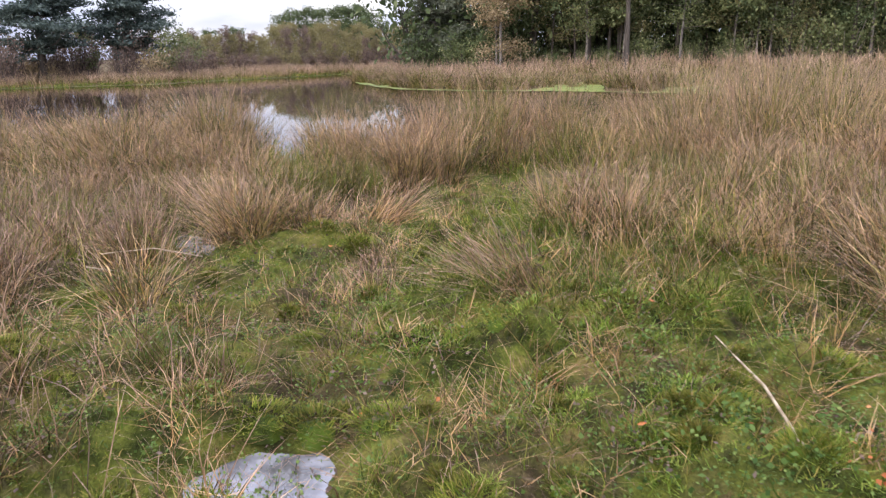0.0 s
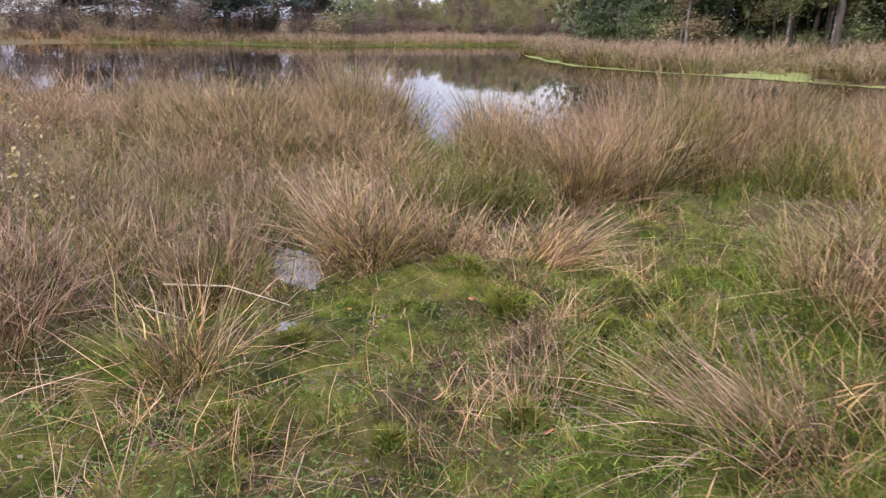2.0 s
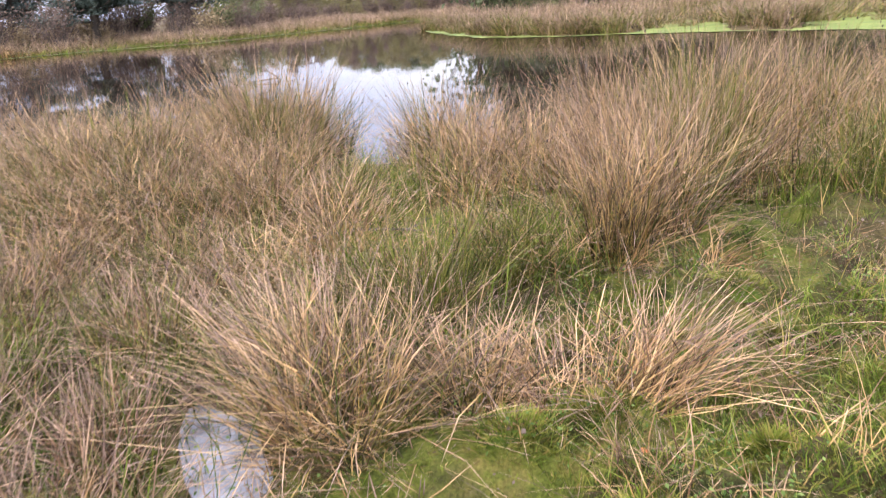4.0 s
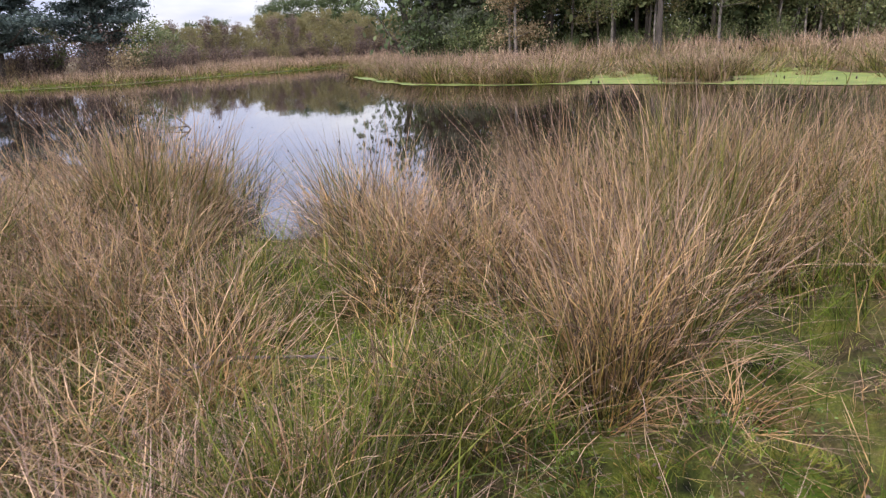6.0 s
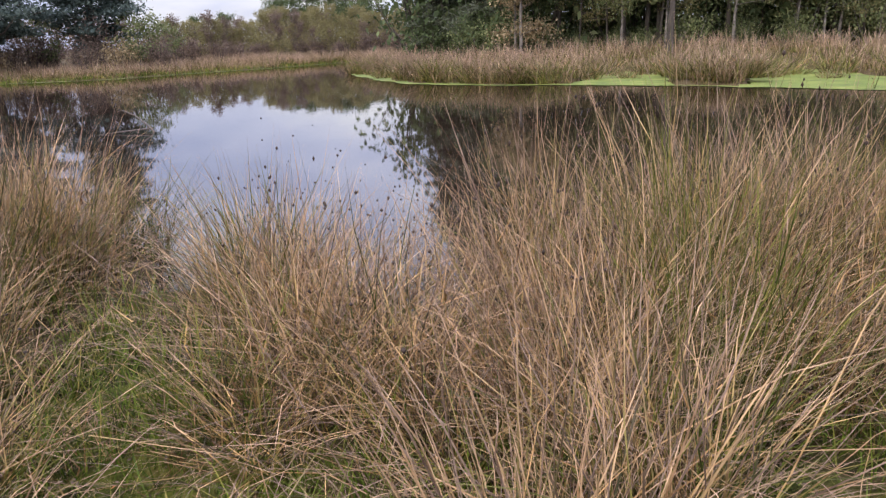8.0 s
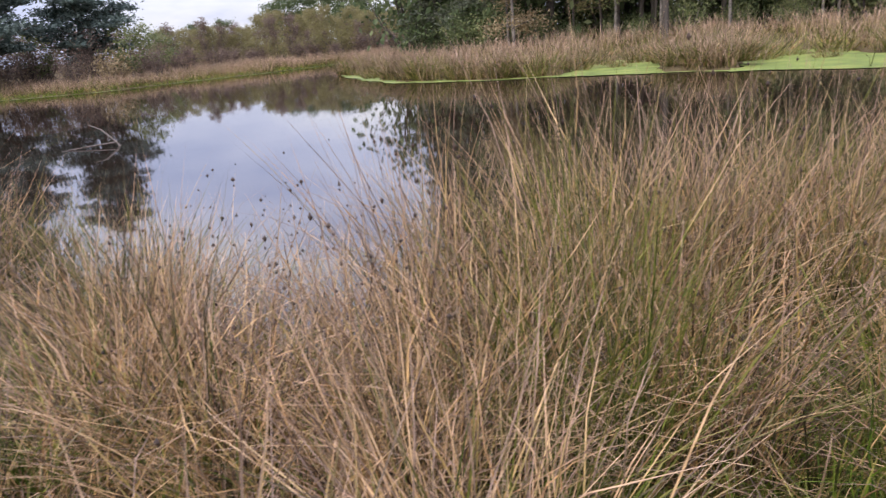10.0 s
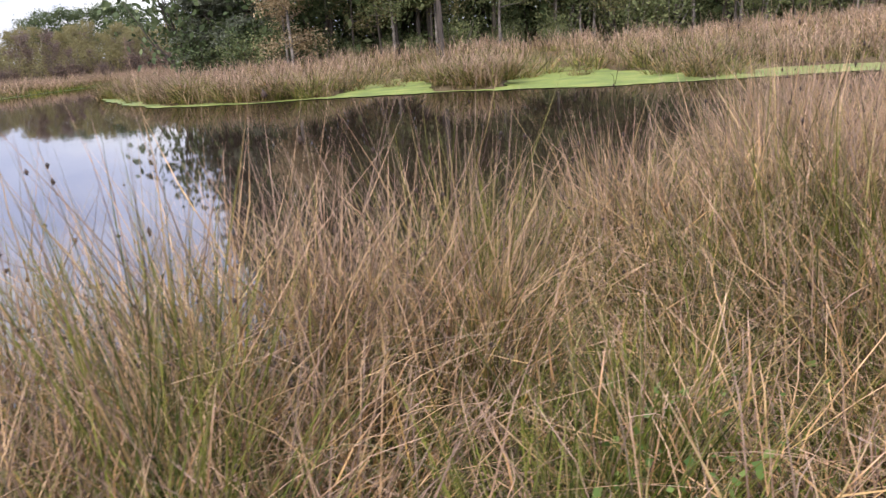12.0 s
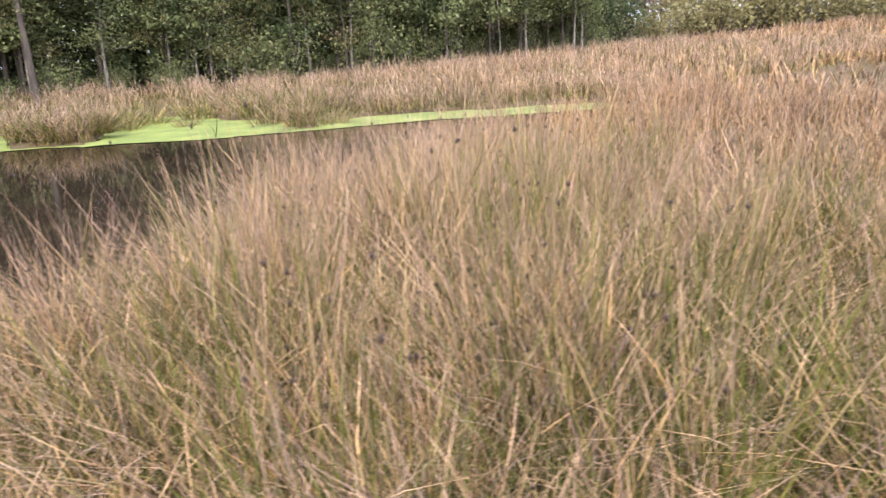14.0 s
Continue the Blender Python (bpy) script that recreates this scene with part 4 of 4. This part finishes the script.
def polar(az, d, ex=0.9, ey=3.3):
    return ex + d * math.sin(radians(az)), ey + d * math.cos(radians(az))


def strewn(n, az0, az1, d0, d1, s0=0.8, s1=1.2, ex=0.9, ey=3.3):
    out = []
    for i in range(n):
        x, y = polar(az0 + (az1 - az0) * (i + rng.uniform(0.1, 0.9)) / n, rng.uniform(d0, d1), ex, ey)
        s = rng.uniform(s0, s1)
        out.append((x, y, rng.uniform(0, 6.28), s * rng.uniform(0.9, 1.1), s))
    return out


# two Scots pines and the thicket on the far bank
pine = pine_tree(8.4, 2.7, 1.5, 480, 0.25)
grow(pine, [(*polar(-35.4, 49), 0.4, 1.0, 1.0), (*polar(-41.6, 47), 2.0, 1.08, 1.05), (*polar(-46.5, 52), 4.0, 1.0, 0.95), (*polar(-52, 50), 1.0, 1.0, 1.0)] + strewn(2, -75, -56, 44, 56, 0.9, 1.1),
     "dark blue-green pine with layered spreading branches", "pine tree", "pines on the far bank")
grow(shrub("bush", 2.6, 1.3, 24, 1900, 0.10, LEAF_TWIG, BARK), strewn(40, -88, -30, 44, 53, 0.6, 1.15), "purplish brown leafless bush on the far bank", "bush", "bushes on the far bank")
grow(shrub("bush", 2.2, 1.1, 20, 1300, 0.12, LEAF_RUST, BARK), strewn(12, -56, -31, 45, 50, 0.6, 1.1), "rusty autumn bush on the far bank", "bush", "bushes on the far bank")
grow(broad_tree("young_tree", 3.6, 0.6, 1.3, 1900, 0.14, LEAF_GREEN, PALE_BARK, 0.05), [(*polar(-32.8, 48), 0, 1.15, 0.95), (*polar(-38.6, 50), 2, 0.8, 0.9), (*polar(-31.2, 56), 2, 0.9, 0.8)],
     "yellow-green young birch on the far bank", "tree", "young trees on the far bank")
grow(broad_tree("young_tree", 5.0, 0.2, 0.8, 3800, 0.105, LEAF_OLIVE, PALE_BARK, 0.04, 0.0, 46, 0, 0.9), strewn(26, -32, -25, 63, 76, 0.42, 0.66) + strewn(48, -25, -11.5, 63, 76, 0.5, 0.9), "slender olive-yellow birch in a far thicket", "tree", "far birch thicket")
grow(broad_tree("young_tree", 4.6, 0.4, 0.75, 2600, 0.11, LEAF_TWIG, PALE_BARK, 0.04, 0.0, 46, 0, 0.9), strewn(26, -31.5, -12.5, 62, 72, 0.42, 0.8), "purplish brown birch in a far thicket", "tree", "far birch thicket")
grow(shrub("bush", 2.8, 1.6, 24, 1600, 0.17, LEAF_TWIG, BARK), strewn(20, -33, -12, 60, 66, 0.4, 0.75), "dull brown bush in front of far birches", "bush", "far birch thicket")
grow(broad_tree("tree", 8.2, 2.0, 2.4, 5500, 0.22, LEAF_DARK, BARK, 0.16), [(*polar(a, 108), a, s, s) for a, s in [(-23.4, 0.9), (-22.3, 1.0), (-21.2, 1.02), (-20.0, 1.0), (-18.6, 1.08), (-17.7, 1.05), (-16.6, 0.95), (-29.0, 0.62), (-27.2, 0.66)]],
     "dark round-topped tree above the far thicket", "tree", "dark far trees")

grow(shrub("bush", 3.3, 1.7, 22, 1500, 0.15, LEAF_OLIVE, BARK), strewn(30, -33, -12.5, 62, 72, 0.55, 0.85), "dense olive-brown bush in the far thicket", "bush", "far birch thicket")
grow(broad_tree("tree", 4.6, 0.3, 2.0, 1300, 0.26, LEAF_TWIG, BARK, 0.08, 0.0, 22), strewn(22, -80, -32.5, 57, 68, 0.5, 0.85), "purplish brown tree behind the far bank", "tree", "trees behind the far bank")

# the dark wood behind the reed bed
WOOD = [(-10.5, 46.0), (-4, 42.5), (4, 40.6), (15, 41.0), (26, 40.6), (35, 40.0)]


def wood_y(x):
    return float(np.interp(x, [w[0] for w in WOOD], [w[1] for w in WOOD]))


def row(n, x0, x1, back0, back1, s0, s1):
    out = []
    for i in range(n):
        x = x0 + (x1 - x0) * (i + rng.uniform(0.05, 0.95)) / n
        s = rng.uniform(s0, s1)
        out.append((x, wood_y(x) + rng.uniform(back0, back1), rng.uniform(0, 6.28), s, s * rng.uniform(0.92, 1.08)))
    return out


tall_a = broad_tree("tree", 15, 3.0, 3.2, 2300, 0.36, LEAF_DARK, BARK, 0.16, 0.02, 36, 6000)
tall_b = broad_tree("tree", 16, 3.2, 3.0, 2300, 0.36, LEAF_DARK, BARK, 0.12, 0.05, 36, 5500)
tall_c = broad_tree("tree", 13, 2.6, 2.8, 2600, 0.30, LEAF_GREEN, PALE_BARK, 0.10, -0.04, 36, 6500)
grow(tall_a, row(18, -3.5, 36, 2.0, 4.5, 0.9, 1.15) + row(15, -5, 40, 6, 10, 1.0, 1.25), "tall dark broad-leaved tree of the wood", "tree", "trees of the wood")
grow(tall_b, row(14, -3, 36, 0.6, 2.2, 0.85, 1.1) + row(6, -8, 40, 9, 14, 1.0, 1.25), "tall tree of the wood with a pale bare trunk", "tree", "trees of the wood")
grow(tall_c, row(9, -1, 34, 0.4, 1.5, 0.7, 0.95), "lighter green tree at the edge of the wood", "tree", "trees of the wood")
grow(broad_tree("tree", 10, 1.7, 2.2, 1500, 0.26, LEAF_OLIVE, BARK, 0.07, 0.05, 30, 3000), row(12, -3, 36, 0.2, 2.0, 0.7, 1.0), "slender olive-leaved tree at the edge of the wood", "tree", "trees of the wood")
grow(broad_tree("tree", 12, 3.4, 2.2, 1500, 0.28, LEAF_GREEN, PALE_BARK, 0.075, 0.06, 18), row(8, -5, 36, -0.3, 1.0, 0.7, 1.1), "slender birch with a pale bare trunk before the dark wood", "tree", "trees of the wood")
grow(broad_tree("tree", 15, 4.5, 3.0, 3000, 0.30, LEAF_DARK, BARK, 0.14, 0.01, 18), [(4.15, 39.9, 0.0, 1.0, 1.0)], "tall straight tree with a bare grey trunk", "tree", "trees of the wood")
grow(broad_tree("oak_tree", 6.2, 0.5, 1.6, 7000, 0.11, LEAF_RUST, PALE_BARK, 0.09, 0.0, 26), [(*polar(-5.4, 37.5), 1.0, 1.15, 1.0)], "small golden brown autumn oak at the wood's edge", "tree", "trees of the wood")
grey = pine_tree(13, 1.9, 0.8, 340, 0.22, NEEDLE_GREY)
grow(grey, [(*polar(-11.2, 47), 0, 0.9, 0.85), (*polar(-8.6, 46), 2, 1.05, 1.08), (*polar(-9.8, 50), 1, 1.0, 1.1)], "grey-green pine at the corner of the wood", "pine tree", "trees of the wood")
grow(shrub("bush", 2.6, 1.5, 24, 1900, 0.14, LEAF_DARK, BARK), row(26, -10, 38, 2.0, 4.5, 0.6, 1.2) + row(26, -10, 42, 4.0, 9.0, 1.6, 2.8), "dark green bush under the trees of the wood", "bush", "undergrowth of the wood")
grow(shrub("bush", 2.3, 1.3, 26, 2400, 0.12, LEAF_GREEN, PALE_BARK), row(9, -6, 10, 0.3, 2.0, 0.5, 1.1) + row(11, 10, 36, 0.6, 2.4, 0.7, 1.6), "light green sapling bush at the wood's edge", "bush", "undergrowth of the wood")
grow(broad_tree("tree", 12, 0.8, 3.4, 1500, 0.45, LEAF_TWIG, BARK, 0.2, 0.0, 20), strewn(28, 38, 80, 70, 100, 0.8, 1.15), "distant brownish autumn tree beyond the grassland", "tree", "far trees beyond the grassland")
grow(shrub("bush", 2.4, 1.6, 24, 1300, 0.2, LEAF_OLIVE, BARK), strewn(40, 36, 85, 60, 80, 0.9, 1.9), "olive-brown bush on the far grassland", "bush", "far bushes on the grassland")
grow(broad_tree("tree", 14, 1.5, 3.4, 1500, 0.45, LEAF_DARK, BARK, 0.2, 0.0, 20), [(*polar(a, 60, 1, 3), a, 1.0, 1.0) for a in range(85, 285, 11)], "dark tree at the far edge of the bog", "tree", "trees round the bog")

# ---------------------------------------------------------------- small things beside the walk


def stick(name, points, radius, label, mat=DEAD):
    pieces = [tube(p, np.linspace(r, r * 0.35, len(p)), 6) for p, r in zip(points, radius)]
    ob = part(name, mesh_of(name, *joined(pieces), smooth_faces=True), mat)
    return tagged(ob, label, "branch")


stick("fallen_branch", [[(-0.95, 5.52, 0.14), (-0.6, 5.60, 0.19), (-0.3, 5.66, 0.18), (0.0, 5.72, 0.14)], [(-0.62, 5.6, 0.19), (-0.75, 5.45, 0.2), (-0.8, 5.3, 0.16)], [(-0.3, 5.66, 0.18), (-0.15, 5.8, 0.24)]],
      [0.012, 0.007, 0.006], "dark fallen branch lying in bent grass")
stick("fallen_branch", [[(-6.6, 16.0, -0.1), (-6.75, 16.05, 0.06), (-7.2, 16.3, 0.26), (-7.6, 16.5, 0.34)], [(-6.75, 16.05, 0.06), (-7.2, 15.8, 0.03), (-7.9, 15.4, -0.05)]], [0.022, 0.018],
      "dark forked branch sticking out of the pond")

stick("dead_stem", [[(3.5, 0.88, 0.04), (3.38, 1.4, 0.17), (3.26, 1.82, 0.20)]], [0.009], "long pale dead reed stem leaning in the grass", PALE_STEM)
stick("twig", [[(1.02, 1.70, 0.02), (1.03, 1.72, 0.12), (1.05, 1.75, 0.22)]], [0.005], "thin upright twig standing in the mud", PALE_STEM)
stick("twig", [[(-0.35, 2.62, 0.22), (0.0, 2.66, 0.26), (0.3, 2.72, 0.20)], [(-0.3, 2.4, 0.2), (-0.05, 2.45, 0.16)]], [0.006, 0.005], "bent dry twigs lying across brown grass", PALE_STEM)

LEAF_SHAPE = [(0, -0.5), (0.26, -0.2), (0.3, 0.1), (0.14, 0.38), (0, 0.55), (-0.14, 0.38), (-0.3, 0.1), (-0.26, -0.2)]


def fallen_leaf():
    bm = bmesh.new()
    vs = [bm.verts.new((x, y, 0.18 * abs(x) + 0.1 * y * y)) for x, y in LEAF_SHAPE]
    mid = bm.verts.new((0, 0.05, 0))
    for a, b in zip(vs, vs[1:] + vs[:1]):
        bm.faces.new((a, b, mid))
    me = bpy.data.meshes.new("fallen_leaf")
    bm.to_mesh(me)
    bm.free()
    a = me.attributes.new("tone", "FLOAT", "POINT")
    a.data.foreach_set("value", np.linspace(0.3, 0.7, len(me.vertices)).astype(np.float32))
    return part("fallen_leaf", me, LEAF_ORANGE)


leaf = tagged(fallen_leaf(), "curled orange autumn leaf lying on moss", "leaf", "fallen autumn leaves")
for i, (x, y) in enumerate([(1.76, 3.45), (1.66, 2.2), (0.42, 3.02), (1.5, 3.0), (0.75, 2.15), (0.28, 1.9), (2.6, 1.75), (2.15, 1.2), (3.3, 1.2), (2.9, 0.9), (0.9, 3.4), (1.9, 1.0), (1.1, 3.65), (3.0, 2.0), (-0.5, 6.1)]):
    z = float(ground_z(np.array([[x, y]]))[0]) + 0.05
    m = pose(x, y, z, rng.uniform(-30, 30), rng.uniform(-30, 30), rng.uniform(0, 360)) @ Matrix.Scale(rng.uniform(0.022, 0.042), 4)
    ob = leaf if i == 0 else copy_thing(leaf, m)
    ob.matrix_basis = m


def moss_cushion(r, h):
    root = new("moss_cushion")
    n = 560
    a, q = rng.uniform(0, 6.28, n), np.sqrt(rng.uniform(0, 1, n))
    top = h * np.sqrt(np.clip(1 - q * q * 0.95, 0, 1))
    base = np.column_stack([np.cos(a) * q * r, np.sin(a) * q * r, top - 0.03])
    tagged(part("moss_tuft", blade_mesh("moss_tuft", base, rng.uniform(0.03, 0.06, n), a + rng.normal(0, 0.8, n), np.clip(q * 0.45 + rng.uniform(0, 0.3, n), 0, 1), rng.uniform(0.1, 0.4, n), rng.uniform(0.003, 0.006, n), rng.uniform(0, 1, n), rng.uniform(0.2, 0.8, n)), MOSS, root), kind="stuff")
    u, w = np.meshgrid(np.linspace(0, 2 * math.pi, 13)[:-1], np.linspace(0, 1, 6))
    v = np.column_stack([(np.cos(u) * w * r * 0.8 * (1 + 0.12 * np.sin(3 * u + w))).ravel(), (np.sin(u) * w * r * 0.8 * (1 + 0.12 * np.sin(3 * u + w))).ravel(), (h * np.sqrt(1 - w * w * 0.98)).ravel() - 0.05])
    i, j = np.meshgrid(np.arange(5), np.arange(12), indexing="ij")
    f = np.stack([i * 12 + j, i * 12 + (j + 1) % 12, (i + 1) * 12 + (j + 1) % 12, (i + 1) * 12 + j], -1).reshape(-1, 4)
    part("cushion", mesh_of("cushion", v, f, {"tone": np.full(len(v), 0.1), "hgt": np.full(len(v), 0.1), "green": np.full(len(v), 0.8)}, True), MOSS, root)
    return root


cushions = [moss_cushion(0.09, 0.07), moss_cushion(0.12, 0.06), moss_cushion(0.06, 0.06)]
n_c = 0
for _ in range(900):
    x, y = rng.uniform(-0.3, 4.2), rng.uniform(0.2, 5.2)
    if float(low_sd(np.array([[x, y]]))[0]) > 0.1 or n_c > 120 or not dry(np.array([[x, y]]))[0]:
        continue
    k = int(rng.integers(0, 3)) if n_c > 2 else n_c
    s = rng.uniform(0.55, 1.15)
    tagged(plant(cushions[k], x, y, rng.uniform(0, 6.28), s, s * rng.uniform(0.7, 1.2), copy=n_c > 2), "bright green cushion of moss", "moss", "moss cushions")
    n_c += 1


def herb_layer(name, label, region, per_m2, keep, size, height, mat, clump):
    x0, x1, y0, y1 = region
    n = int((x1 - x0) * (y1 - y0) * per_m2)
    c = np.column_stack([rng.uniform(x0, x1, max(1, n // clump[0])), rng.uniform(y0, y1, max(1, n // clump[0]))])
    p = c[rng.integers(0, len(c), n)] + rng.normal(0, clump[1], (n, 2))
    p = p[keep(p) > rng.uniform(0, 1, n)]
    z = ground_z(p) + height * rng.uniform(0.1, 1, len(p))
    return tagged(part(name, leaves(name, np.column_stack([p, z]), size, 0.5, 0.7), mat), label, "plant", kind="stuff")


herb_layer("herbs", "small green bog herbs among the moss", (-0.5, 4.8, -0.2, 5.5), 900, lambda p: smooth(-low_sd(p), -0.5, 0.1), 0.013, 0.09, LEAF_HERB, (60, 0.08))
herb_layer("leaf_litter", "brown leaf litter on the moss", (-0.8, 4.8, -0.2, 6.5), 130, lambda p: smooth(-low_sd(p), -0.5, 0.1), 0.018, 0.04, LEAF_TWIG, (30, 0.12))
herb_layer("herbs", "bramble leaves in the grass", (2.9, 3.6, 0.7, 1.5), 900, lambda p: 1.0 + 0 * p[:, 0], 0.019, 0.15, LEAF_HERB, (60, 0.15))
herb_layer("herbs", "broad-leaved green weeds among the rushes", (2.35, 3.1, 7.0, 7.6), 500, lambda p: 1.0 + 0 * p[:, 0], 0.026, 0.45, LEAF_HERB, (40, 0.1))
herb_layer("bracken", "orange-brown withered bracken at the edge of the grass", (3.45, 3.9, 0.6, 1.05), 900, lambda p: 1.0 + 0 * p[:, 0], 0.018, 0.22, LEAF_ORANGE, (50, 0.08))
sapling = shrub("birch_sapling", 0.95, 0.35, 12, 300, 0.03, LEAF_YELLOW, DEAD, 0.004)
tagged(plant(sapling, -1.85, 3.0, copy=False), "little birch sapling with yellow leaves in the grass", "sapling")
